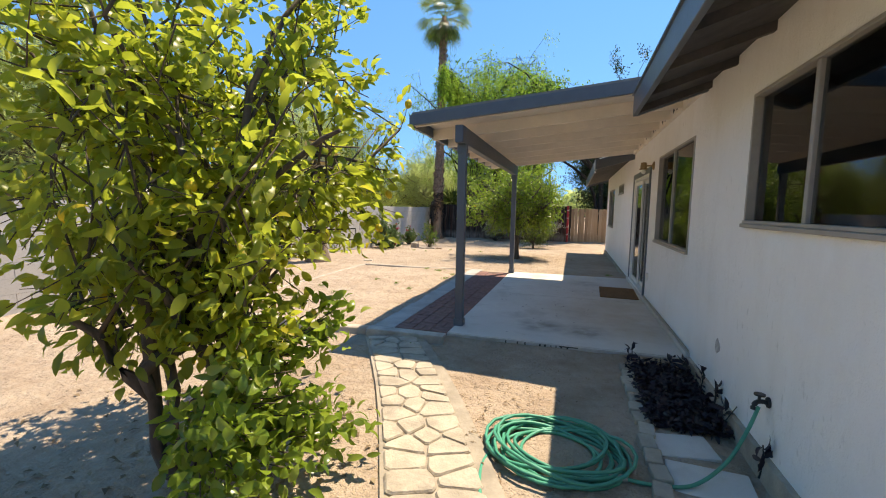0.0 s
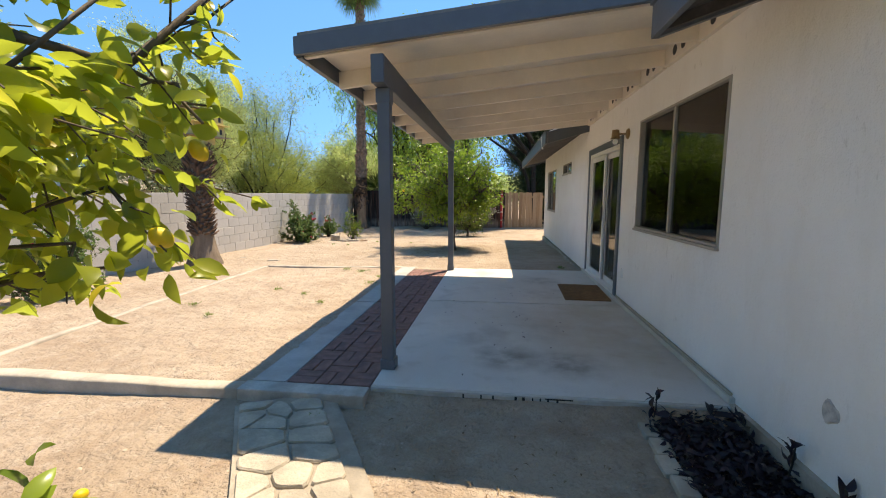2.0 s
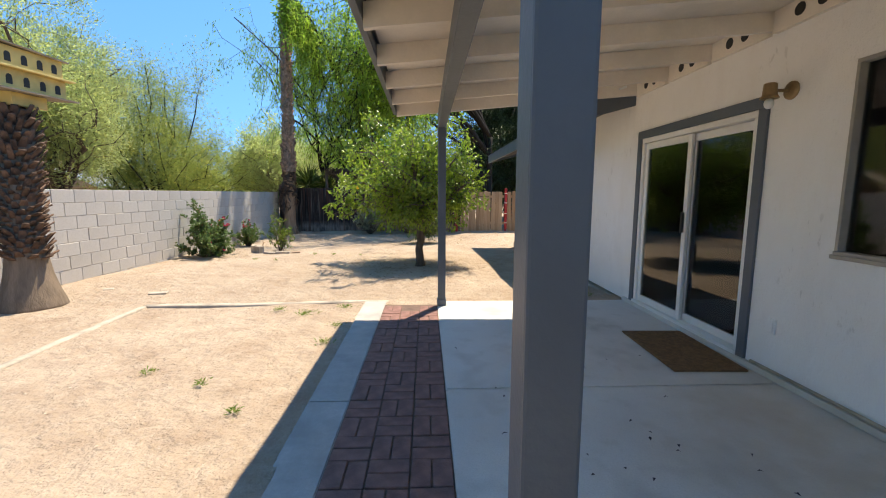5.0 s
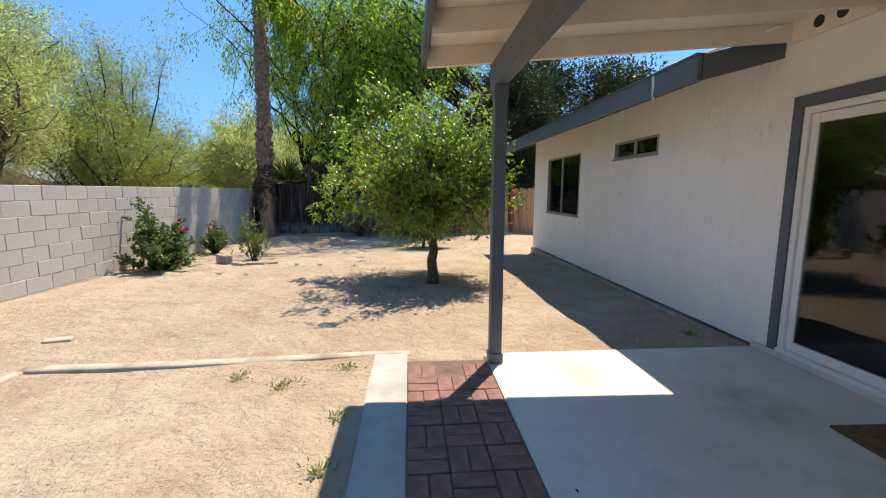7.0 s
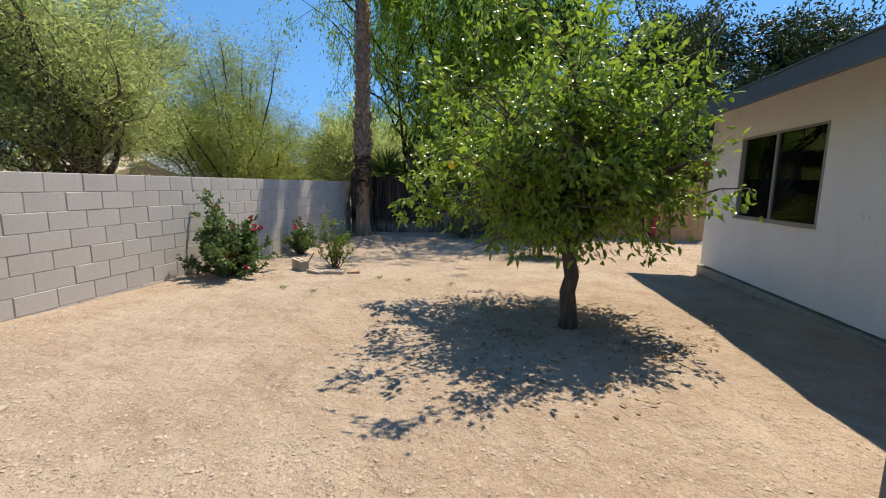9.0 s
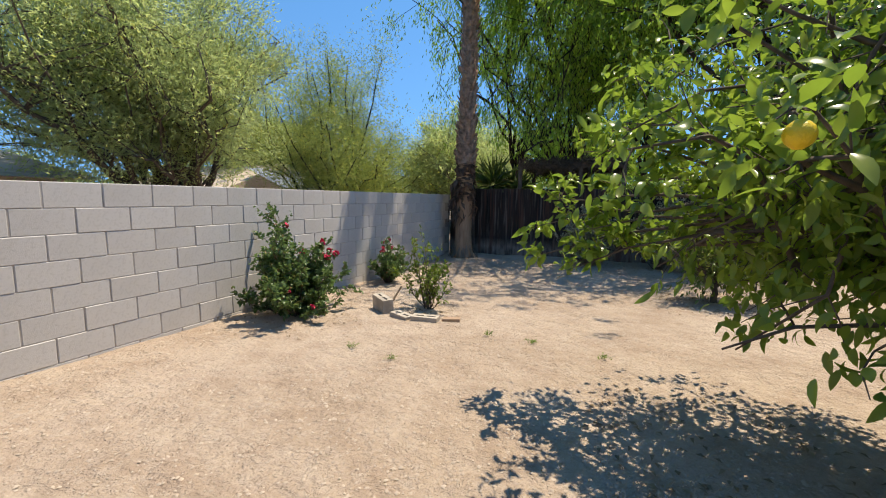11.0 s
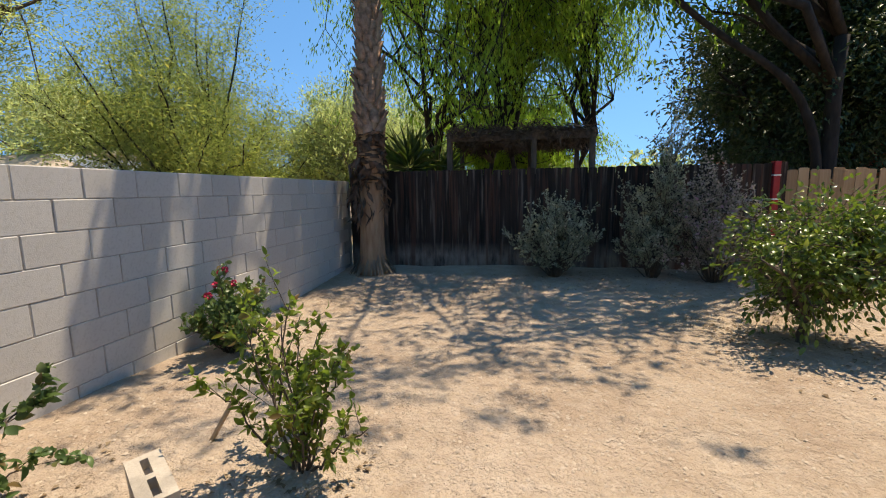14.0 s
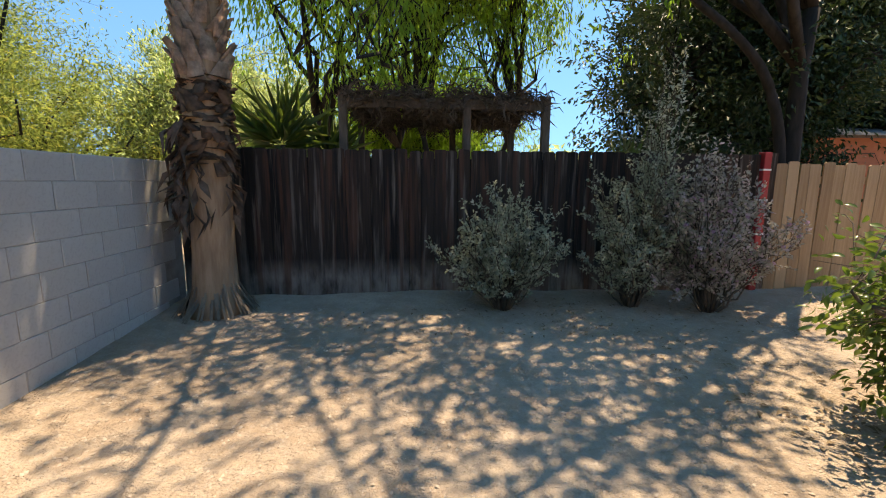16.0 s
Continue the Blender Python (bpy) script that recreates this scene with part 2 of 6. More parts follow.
M_BLACK = simple("dark_metal_and_hole_shade", (0.03, 0.028, 0.027), 0.5, var=0.2, bump=0)
M_BARK = make_wood("grey_bark", (0.06, 0.045, 0.035), (0.17, 0.13, 0.10), grain=18, axis=(1, 1, 0.25), rnd=0.2)
M_PALOBARK = make_wood("green_bark", (0.09, 0.08, 0.05), (0.26, 0.24, 0.14), grain=18, axis=(1, 1, 0.25), rnd=0.2)
M_DARKBARK = make_wood("black_bark", (0.012, 0.010, 0.008), (0.045, 0.036, 0.03), grain=14, axis=(1, 1, 0.25), rnd=0.2)
M_PALM = make_wood("palm_trunk", (0.24, 0.13, 0.075), (0.52, 0.32, 0.20), grain=14, axis=(1, 1, 0.15), rnd=0.2)
M_BOOT = simple("palm_boots", (0.36, 0.20, 0.13), 0.9, var=0.6, scale=9, grain=60, bump=0.003, island=True)
M_BOOTD = simple("dark_palm_boots", (0.12, 0.072, 0.05), 0.9, var=0.6, scale=9, grain=60, bump=0.003, island=True)
M_FIBRE = simple("palm_fibre", (0.20, 0.15, 0.11), 0.95, var=0.4, scale=14, grain=70, bump=0.004, stretch=(1, 1, 0.12))
L_LEMON = leafy("lemon_leaves", (0.16, 0.21, 0.03), (0.43, 0.45, 0.06), (0.62, 0.48, 0.06), 0.34, 0.92, 0.48, (0.62, 0.70, 0.08))
L_CITRUS = leafy("orange_leaves", (0.09, 0.16, 0.03), (0.35, 0.44, 0.065), (0.30, 0.33, 0.08), 0.26, 0.93, 0.32)
L_YOUNG = leafy("young_citrus_leaves", (0.05, 0.09, 0.022), (0.17, 0.23, 0.045), (0.36, 0.36, 0.08), 0.30, 0.93, 0.15)
L_MESQ = leafy("mesquite_leaves", (0.075, 0.19, 0.035), (0.17, 0.35, 0.065), (0.25, 0.33, 0.08), 0.6, 0.92, 0.45)
L_PALO = leafy("palo_verde_leaves", (0.36, 0.45, 0.22), (0.58, 0.65, 0.36), (0.60, 0.54, 0.16), 0.6, 0.90, 0.5, (0.62, 0.72, 0.22))
L_GOLD = leafy("yellow_green_palo_leaves", (0.20, 0.28, 0.08), (0.42, 0.48, 0.15), (0.58, 0.50, 0.12), 0.6, 0.88, 0.40, (0.52, 0.60, 0.14))
L_BRIGHT = leafy("bright_mesquite_leaves", (0.15, 0.31, 0.045), (0.31, 0.50, 0.08), (0.46, 0.50, 0.10), 0.6, 0.9, 0.6, (0.50, 0.74, 0.10))
L_DARK = leafy("dark_evergreen_leaves", (0.02, 0.045, 0.014), (0.06, 0.095, 0.026), (0.08, 0.10, 0.03), 0.5, 0.93, 0.0, (0.08, 0.14, 0.03))
L_SAGE = leafy("sage_leaves", (0.24, 0.28, 0.19), (0.56, 0.58, 0.44), (0.66, 0.64, 0.52), 0.7, 0.9, 0.3, (0.45, 0.46, 0.36))
L_SAGEP = leafy("flowering_sage_leaves", (0.30, 0.29, 0.22), (0.58, 0.54, 0.46), (0.66, 0.50, 0.54), 0.7, 0.78, 0.3, (0.55, 0.44, 0.42))
L_ROSE = leafy("rose_leaves", (0.06, 0.11, 0.04), (0.17, 0.25, 0.08), (0.22, 0.09, 0.04), 0.36, 0.94, 0.3, (0.22, 0.36, 0.10))
L_ROSEY = leafy("young_rose_leaves", (0.06, 0.10, 0.022), (0.20, 0.24, 0.045), (0.15, 0.06, 0.03), 0.4, 0.9, 0.35)
L_PURPLE = leafy("purple_bed_leaves", (0.012, 0.009, 0.013), (0.05, 0.03, 0.05), (0.10, 0.09, 0.08), 0.5, 0.93, 0.15, (0.07, 0.03, 0.06))
L_YUCCA = leafy("yucca_leaves", (0.05, 0.085, 0.03), (0.12, 0.16, 0.06), (0.25, 0.20, 0.10), 0.5, 0.9, 0.2)
L_PALM = leafy("palm_fronds", (0.05, 0.08, 0.025), (0.12, 0.155, 0.05), (0.28, 0.21, 0.09), 0.45, 0.85, 0.25)
L_DRY = leafy("dry_leaves", (0.17, 0.115, 0.07), (0.36, 0.26, 0.16), (0.46, 0.36, 0.24), 0.9, 0.9, 0.1, (0.30, 0.20, 0.10))
L_WEED = leafy("weed_leaves", (0.09, 0.14, 0.04), (0.20, 0.26, 0.08), (0.30, 0.28, 0.10), 0.6, 0.9, 0.3)
M_LEMON = simple("lemon_skin", (0.72, 0.50, 0.03), 0.45, var=0.12, scale=9, grain=160, bump=0.001)
M_ORANGE = simple("orange_skin", (0.75, 0.26, 0.02), 0.45, var=0.1, scale=9, grain=160, bump=0.001)
M_PETAL = simple("red_petals", (0.56, 0.02, 0.075), 0.6, var=0.35, island=True, bump=0)
M_PINK = simple("pink_petals", (0.50, 0.30, 0.42), 0.7, var=0.3, island=True, bump=0)
M_YELLOW = simple("pale_yellow_paint", (0.66, 0.50, 0.19), 0.7, var=0.2, scale=5, grain=40, bump=0.001)
M_BIRDROOF = simple("weathered_board", (0.24, 0.20, 0.15), 0.9, var=0.3)
M_TWIG = simple("dry_thatch", (0.11, 0.08, 0.06), 0.95, var=0.5, island=True, bump=0)


# ---------------------------------------------------------------- mesh helpers
def bm_box(bm, x0, y0, z0, x1, y1, z1, m=None):
    """Adds a box between two corners."""
    vs = [bm.verts.new((x, y, z)) for x in (x0, x1) for y in (y0, y1) for z in (z0, z1)]
    if m is not None:
        for v in vs:
            v.co = m @ v.co
    for f in ((0, 1, 3, 2), (4, 6, 7, 5), (0, 4, 5, 1), (2, 3, 7, 6), (0, 2, 6, 4), (1, 5, 7, 3)):
        bm.faces.new([vs[i] for i in f])
    return vs


def bevelled(bm, width, segments=1):
    bmesh.ops.bevel(bm, geom=list(bm.edges), offset=width, segments=segments, affect="EDGES", profile=0.6)
    return bm


def box(x0, y0, z0, x1, y1, z1, bevel=0.0, segments=1):
    bm = bmesh.new()
    bm_box(bm, x0, y0, z0, x1, y1, z1)
    bmesh.ops.recalc_face_normals(bm, faces=bm.faces)
    if bevel:
        bevelled(bm, bevel, segments)
    return bm


def bm_tube(bm, pts, radii, n=8, cap=True):
    """Adds a tube along points, with a radius for each."""
    rings = []
    for i, p in enumerate(pts):
        a, b = Vector(pts[max(i - 1, 0)]), Vector(pts[min(i + 1, len(pts) - 1)])
        d = (b - a).normalized() if (b - a).length > 1e-9 else Vector((0, 0, 1))
        u = d.orthogonal().normalized() if abs(d.z) > 0.9 else d.cross(Vector((0, 0, 1))).normalized()
        if abs(d.z) > 0.9:
            u = (Vector((1, 0, 0)) - d * d.x).normalized()
        w = d.cross(u)
        r = radii[i] if hasattr(radii, "__len__") else radii
        rings.append([bm.verts.new(Vector(p) + (u * math.cos(k * math.tau / n) + w * math.sin(k * math.tau / n)) * r) for k in range(n)])
    for r0, r1 in zip(rings, rings[1:]):
        for k in range(n):
            bm.faces.new((r0[k], r0[(k + 1) % n], r1[(k + 1) % n], r1[k]))
    if cap:
        bm.faces.new(rings[0][::-1])
        bm.faces.new(rings[-1])
    return bm


def tube(pts, radii, n=8):
    return bm_tube(bmesh.new(), pts, radii, n)


def mesh_of(bm, material, smooth=False, name="mesh"):
    me = bpy.data.meshes.new(name)
    bmesh.ops.recalc_face_normals(bm, faces=bm.faces)
    bm.to_mesh(me)
    bm.free()
    me.materials.append(material)
    if smooth:
        me.shade_smooth()
    return me


def part(name, bm, material, parent=None, label="", at=None, smooth=False):
    """Links a bmesh, or a mesh, as one object under a thing or a part."""
    me = bm if isinstance(bm, bpy.types.Mesh) else mesh_of(bm, material, smooth, name)
    ob = new(name, me)
    if parent is not None:
        ob.parent = parent
    if at is not None:
        ob.matrix_basis = at if isinstance(at, Matrix) else Matrix.Translation(at)
    return tagged(ob, label)


def thing(name, loc, label, category, group="", kind=""):
    ob = new(name)
    ob.empty_display_size = 0.1
    ob.matrix_basis = loc if isinstance(loc, Matrix) else Matrix.Translation(loc)
    return tagged(ob, label, category, group, kind)


def structure(name, bm, material, label, category="", smooth=False):
    me = bm if isinstance(bm, bpy.types.Mesh) else mesh_of(bm, material, smooth, name)
    return tagged(new(name, me), label, category or name.split("_")[0], "", "structure")


def raw_mesh(name, verts, faces, material, smooth=False):
    """A mesh from numpy arrays of places and equal-sided faces."""
    me = bpy.data.meshes.new(name)
    n, k = faces.shape
    me.vertices.add(len(verts))
    me.vertices.foreach_set("co", np.asarray(verts, dtype=np.float32).ravel())
    me.loops.add(n * k)
    me.loops.foreach_set("vertex_index", faces.astype(np.int32).ravel())
    me.polygons.add(n)
    me.polygons.foreach_set("loop_start", np.arange(0, n * k, k, dtype=np.int32))
    me.polygons.foreach_set("loop_total", np.full(n, k, dtype=np.int32))
    me.update(calc_edges=True)
    me.materials.append(material)
    if smooth:
        me.shade_smooth()
    return me


def unit(v):
    return v / np.maximum(np.linalg.norm(v, axis=-1, keepdims=True), 1e-9)


def leaf_mesh(name, place, way, length, width, rng, material, curl=0.12, flat=0.3, plain=False, fine=False):
    """Leaves at places, each pointing its way: two folded halves, curled along the middle."""
    n = len(place)
    way = unit(way)
    up = unit(rng.normal(size=(n, 3)) * (1 - flat) + np.array([0, 0, 1.0]) * flat * 2)
    side = unit(np.cross(way, up))
    nor = np.cross(side, way)
    ln = (length * rng.uniform(0.65, 1.3, n))[:, None]
    wd = (width * rng.uniform(0.7, 1.25, n))[:, None]
    c = (curl * rng.uniform(0.2, 1.6, n))[:, None]
    b = place
    m = place + way * ln * 0.5 + nor * ln * c
    t = place + way * ln - nor * ln * c * 0.6
    l = place + way * ln * 0.48 + side * wd * 0.5 + nor * ln * (c + 0.08)
    r = place + way * ln * 0.48 - side * wd * 0.5 + nor * ln * (c + 0.08)
    if plain:
        verts = np.stack([b, l, r, t], 1).reshape(-1, 3)
        faces = (np.arange(n)[:, None, None] * 4 + np.array([[0, 2, 3], [0, 3, 1]])[None]).reshape(-1, 3)
        return raw_mesh(name, verts, faces, material)
    if fine:
        pts = [b]
        droop = (rng.uniform(-0.05, 0.22, n))[:, None]
        for q, k in ((0.14, 0.60), (0.36, 0.98), (0.62, 0.90), (0.84, 0.50)):
            mid = place + way * ln * q + nor * ln * (c * 4 * q * (1 - q) - droop * q * q)
            pts += [mid + side * wd * 0.5 * k + nor * wd * 0.15 * k, mid, mid - side * wd * 0.5 * k + nor * wd * 0.15 * k]
        pts.append(place + way * ln - nor * ln * droop)
        verts = np.stack(pts, 1).reshape(-1, 3)
        f = [[0, 2, 1], [0, 3, 2], [10, 11, 13], [11, 12, 13]]
        for j in (1, 4, 7):
            f += [[j, j + 1, j + 4], [j, j + 4, j + 3], [j + 1, j + 2, j + 5], [j + 1, j + 5, j + 4]]
        return raw_mesh(name, verts, (np.arange(n)[:, None, None] * 14 + np.array(f)[None]).reshape(-1, 3), material, True)
    verts = np.stack([b, l, m, r, t], 1).reshape(-1, 3)
    f = np.array([[0, 3, 2], [2, 3, 4], [0, 2, 1], [2, 4, 1]])
    faces = (np.arange(n)[:, None, None] * 5 + f[None]).reshape(-1, 3)
    return raw_mesh(name, verts, faces, material)


def curve_points(a, b, bow, n, rng, wob):
    """Points from a to b along an upward bow with some wobble."""
    a, b = np.asarray(a, float), np.asarray(b, float)
    mid = (a + b) / 2 + np.asarray(bow)
    t = np.linspace(0, 1, n)[:, None]
    p = (1 - t) ** 2 * a + 2 * t * (1 - t) * mid + t ** 2 * b
    k = rng.normal(size=(n, 3)) * wob
    k[0] = k[-1] = 0
    return p + k


def smooth_line(pts, k):
    """A soft curve through points."""
    out = []
    p = [Vector(q) for q in pts]
    for i in range(len(p) - 1):
        a, b, c, d = p[max(i - 1, 0)], p[i], p[i + 1], p[min(i + 2, len(p) - 1)]
        for j in range(k):
            t = j / k
            out.append(0.5 * ((2 * b) + (c - a) * t + (2 * a - 5 * b + 4 * c - d) * t * t + (3 * b - a - 3 * c + d) * t ** 3))
    return out + [p[-1]]


def tree(name, label, category, base, seed, trunk_h, trunk_r, centre, radii, limbs=6, boughs=6, twigs=5, leaves=14, leaf=(0.08, 0.035),
         spread=0.16, droop=0.0, bark=None, foliage=None, stems=1, group="", hollow=0.25, flat=0.3, lean=(0, 0), floor=-9.0, sprig=0.0, twig_r=0.004, uneven=0.25, plain=False, fine=False, reach=2.2, cut=None):
    """A tree or bush. base: place on the ground; centre and radii: the crown's ellipsoid, from the base."""
    rng = np.random.default_rng(seed)
    root = thing(name, base, label, category, group)
    bm = bmesh.new()
    centre, radii = np.asarray(centre, float), np.asarray(radii, float)
    ends, ways = [], []

    def target(r0=None):
        d = unit(rng.normal(size=3))
        if r0 is None:
            r0 = hollow + (1 - hollow) * rng.uniform() ** 0.5
        r0 *= 1 + uneven * 2 * noise.noise((d[0] * 1.9 + seed, d[1] * 1.9, d[2] * 1.9))
        p = centre + d * radii * r0 * rng.uniform(0.86, 1.1)
        if cut and cut(p[None])[0]:
            return target(r0)
        return p if p[2] > floor else np.array([p[0], p[1], floor + rng.uniform(0, 0.2)])

    forks = []
    for s in range(stems):
        a = s * math.tau / stems + rng.uniform(0, 1)
        foot = np.array([math.cos(a), math.sin(a), 0]) * trunk_r * (1.2 if stems > 1 else 0) - np.array([0, 0, 0.06])
        top = np.array([lean[0], lean[1], trunk_h]) + (np.array([math.cos(a), math.sin(a), 0]) * trunk_h * 0.45 if stems > 1 else 0)
        pts = curve_points(foot, top, (0, 0, 0), 6, rng, trunk_r * 0.25)
        bm_tube(bm, pts, np.linspace(trunk_r * (1.0 if stems == 1 else 0.7), trunk_r * (0.7 if stems == 1 else 0.45), 6) * np.array([1.35, 1.05, 1, 1, 1, 1]), 9)
        forks += [(pts[-1], trunk_r * 0.6), (pts[-2], trunk_r * 0.55)]
    for i in range(limbs):
        a, r = forks[i % len(forks)]
        goal = target(0.75)
        ln = np.linalg.norm(goal - a)
        pts = curve_points(a, goal, (0, 0, ln * 0.18), 7, rng, ln * 0.03)
        rr = np.linspace(min(r, trunk_r * 0.55), trunk_r * 0.14, 7)
        bm_tube(bm, pts, rr, 6)
        for j in range(boughs):
            k = rng.integers(2, 7)
            s = pts[k]
            goal2 = target()
            if np.linalg.norm(goal2 - s) > max(radii) * 0.9:
                goal2 = s + (goal2 - s) * 0.6
            l2 = np.linalg.norm(goal2 - s)
            p2 = curve_points(s, goal2, (0, 0, l2 * 0.12), 5, rng, l2 * 0.05)
            if cut and name == "lemon_tree" and cut(p2[1:]).any():
                continue
            bm_tube(bm, p2, np.linspace(rr[k] * 0.55, max(trunk_r * 0.05, twig_r), 5), 5)
            for q in range(twigs):
                e = p2[rng.integers(1, 5)]
                w = unit(unit(rng.normal(size=3)) + 0.7 * unit(e - centre) + np.array([0, 0, -droop]))
                tip = e + w * spread * rng.uniform(0.8, reach)
                if cut and cut(tip[None])[0]:
                    continue
                bm_tube(bm, [e, (e + tip) / 2 + rng.normal(size=3) * 0.01, tip], [twig_r, twig_r * 0.8, twig_r * 0.5], 3, False)
                ends.append((e, tip))
    part("trunk", bm, bark or M_BARK, root, smooth=True)
    e = np.array([x[0] for x in ends])
    tip = np.array([x[1] for x in ends])
    n = len(e)
    s = rng.uniform(0.1, 1.05, (n, leaves))[..., None]
    pos = e[:, None] + (tip - e)[:, None] * s + rng.normal(size=(n, leaves, 3)) * spread * (0.3 if sprig else 0.42)
    way = (tip - e)[:, None] / spread + rng.normal(size=(n, leaves, 3)) * 0.8 + np.array([0, 0, -droop * 1.5])
    pos, way = pos.reshape(-1, 3), way.reshape(-1, 3)
    keep = pos[:, 2] > 0.03
    if cut:
        keep &= ~cut(pos)
    part("crown", leaf_mesh("crown", pos[keep], way[keep], leaf[0], leaf[1], rng, foliage, flat=flat, plain=plain, fine=fine), None, root)
    return root, e, tip, rng


# ---------------------------------------------------------------- ground
def ground_z(x, y):
    """The yard's height: a low bed before the patio, a slow fall behind it, up again at the fence."""
    ys = [-400, 1.5, 4.18, 4.30, 9, 12, 14.2, 17.4, 18.8, 19.9, 24, 400]
    zs = [-0.14, -0.13, -0.085, -0.012, -0.012, -0.04, -0.09, -0.19, -0.14, -0.06, -0.1, -0.1]
    z = np.interp(y, ys, zs)
    return z


def make_ground_mesh():
    xs = np.concatenate([np.array([-400, -200, -100, -50, -30, -20, -14, -10, -8]), np.arange(-7, 1.6, 0.09), np.array([2, 3, 5, 9, 16, 30, 60, 120, 400])])
    ys = np.concatenate([np.array([-400, -150, -60, -25, -12, -6]), np.arange(-3, 4.15, 0.12), np.array([4.18, 4.24, 4.30]), np.arange(4.38, 21, 0.10), np.array([22, 24, 28, 35, 50, 80, 150, 400])])
    gx, gy = np.meshgrid(xs, ys)
    gz = ground_z(gx, gy)
    for i in range(gx.shape[0]):
        for j in range(gx.shape[1]):
            x, y = gx[i, j], gy[i, j]
            if -7 < x < 1.6 and -3 < y < 21:
                gz[i, j] += 0.035 * noise.noise((x * 0.6, y * 0.6, 0)) + 0.016 * noise.noise((x * 2.1, y * 2.1, 3)) + 0.007 * noise.noise((x * 5.5, y * 5.5, 7))
            if -2.12 < x < 1.2 and 4.31 < y < 9.0:
                gz[i, j] = min(gz[i, j], -0.06)
    ny, nx = gx.shape
    v = np.stack([gx, gy, gz], -1).reshape(-1, 3)
    k = (np.arange(ny - 1)[:, None] * nx + np.arange(nx - 1)[None]).ravel()
    f = np.stack([k, k + 1, k + nx + 1, k + nx], 1)
    return structure("ground", raw_mesh("ground", v, f, M_GROUND, True), None, "bare dry tan dirt with fine gravel", "ground")


ground = make_ground_mesh()

# ---------------------------------------------------------------- house
HX = 1.1
HY0, HY1 = -3.5, 15.66
OPEN = [(1.80, 3.29, 1.31, 2.15), (4.69, 6.46, 0.98, 2.12), (7.07, 8.95, 0.05, 2.06), (10.73, 11.80, 1.80, 2.02), (13.02, 14.70, 0.90, 2.00)]


def wall_with_openings():
    bm = bmesh.new()
    y = HY0
    x0, x1, zb, zt = HX, HX + 0.18, 0.03, 2.62
    for a, b, lo, hi in OPEN:
        bm_box(bm, x0, y, zb, x1, a, zt)
        bm_box(bm, x0, a, zb, x1, b, lo) if lo > zb + 0.03 else None
        bm_box(bm, x0, a, hi, x1, b, zt)
        y = b
    bm_box(bm, x0, y, zb, x1, HY1, zt)
    bmesh.ops.remove_doubles(bm, verts=bm.verts, dist=0.0005)
    return bm


structure("wall_house", wall_with_openings(), M_STUCCO, "white rough stucco house wall with window and door openings", "wall")
bm = bmesh.new()
bm_box(bm, HX + 0.18, HY1 - 0.18, 0.03, 9.0, HY1, 2.62)
bm_box(bm, HX + 0.18, HY0, 0.03, 9.0, HY0 + 0.18, 2.62)
bm_box(bm, 8.82, HY0 + 0.18, 0.03, 9.0, HY1 - 0.18, 2.62)
structure("wall_house_rear", bm, M_STUCCO, "white stucco end and far walls of the house", "wall")
bm = bmesh.new()
bm_box(bm, HX - 0.035, HY0, -0.35, 9.0, 4.34, 0.03)
bm_box(bm, HX + 0.0, 4.34, -0.35, 9.0, 9.1, 0.03)
bm_box(bm, HX - 0.035, 9.1, -0.35, 9.0, HY1 + 0.03, 0.0)
structure("footing", bm, M_FOOT, "rough tan concrete footing under the house wall", "footing")
bm = bmesh.new()
bm_box(bm, HX + 0.18, HY0 + 0.18, 0.04, 8.82, HY1 - 0.18, 0.08)
structure("floor_indoor", bm, M_DARKROOM, "dim indoor floor behind the glass", "floor")
bm = bmesh.new()
bm_box(bm, HX + 0.18, HY0 + 0.18, 2.45, 8.82, HY1 - 0.18, 2.5)
structure("ceiling_indoor", bm, M_DARKROOM, "dim indoor ceiling behind the glass", "ceiling")
for n, (ya, yb) in enumerate(((3.9, 4.0), (9.9, 10.0), (12.2, 12.3))):
    structure("wall_indoor_%d" % (n + 1), box(HX + 0.18, ya, 0.08, 8.82, yb, 2.45), M_DARKROOM, "plain indoor partition wall", "wall")
structure("wall_indoor_4", box(4.6, HY0 + 0.2, 0.08, 4.7, 3.9, 2.45), M_DARKROOM, "plain indoor partition wall", "wall")


structure("wall_ledge", box(HX - 0.04, 4.33, 0.021, HX - 0.001, 9.09, 0.066, 0.006, 2), M_CONC, "grey painted concrete ledge along the foot of the wall", "ledge")


# roof: eave line at x = 0.40, cut back behind the patio cover
def roof_piece(y0, y1, xe, ze, sl=0.27):
    """A sloping slab from the eave to the ridge."""
    bm = bmesh.new()
    xr, zr = 5.0, ze + (5.0 - xe) * sl
    t = 0.09
    vs = [bm.verts.new(c) for c in ((xe, y0, ze), (xr, y0, zr), (xr, y1, zr), (xe, y1, ze), (xe, y0, ze + t), (xr, y0, zr + t), (xr, y1, zr + t), (xe, y1, ze + t))]
    for f in ((0, 1, 2, 3), (4, 7, 6, 5), (0, 4, 5, 1), (1, 5, 6, 2), (2, 6, 7, 3), (3, 7, 4, 0)):
        bm.faces.new([vs[i] for i in f])
    return bm


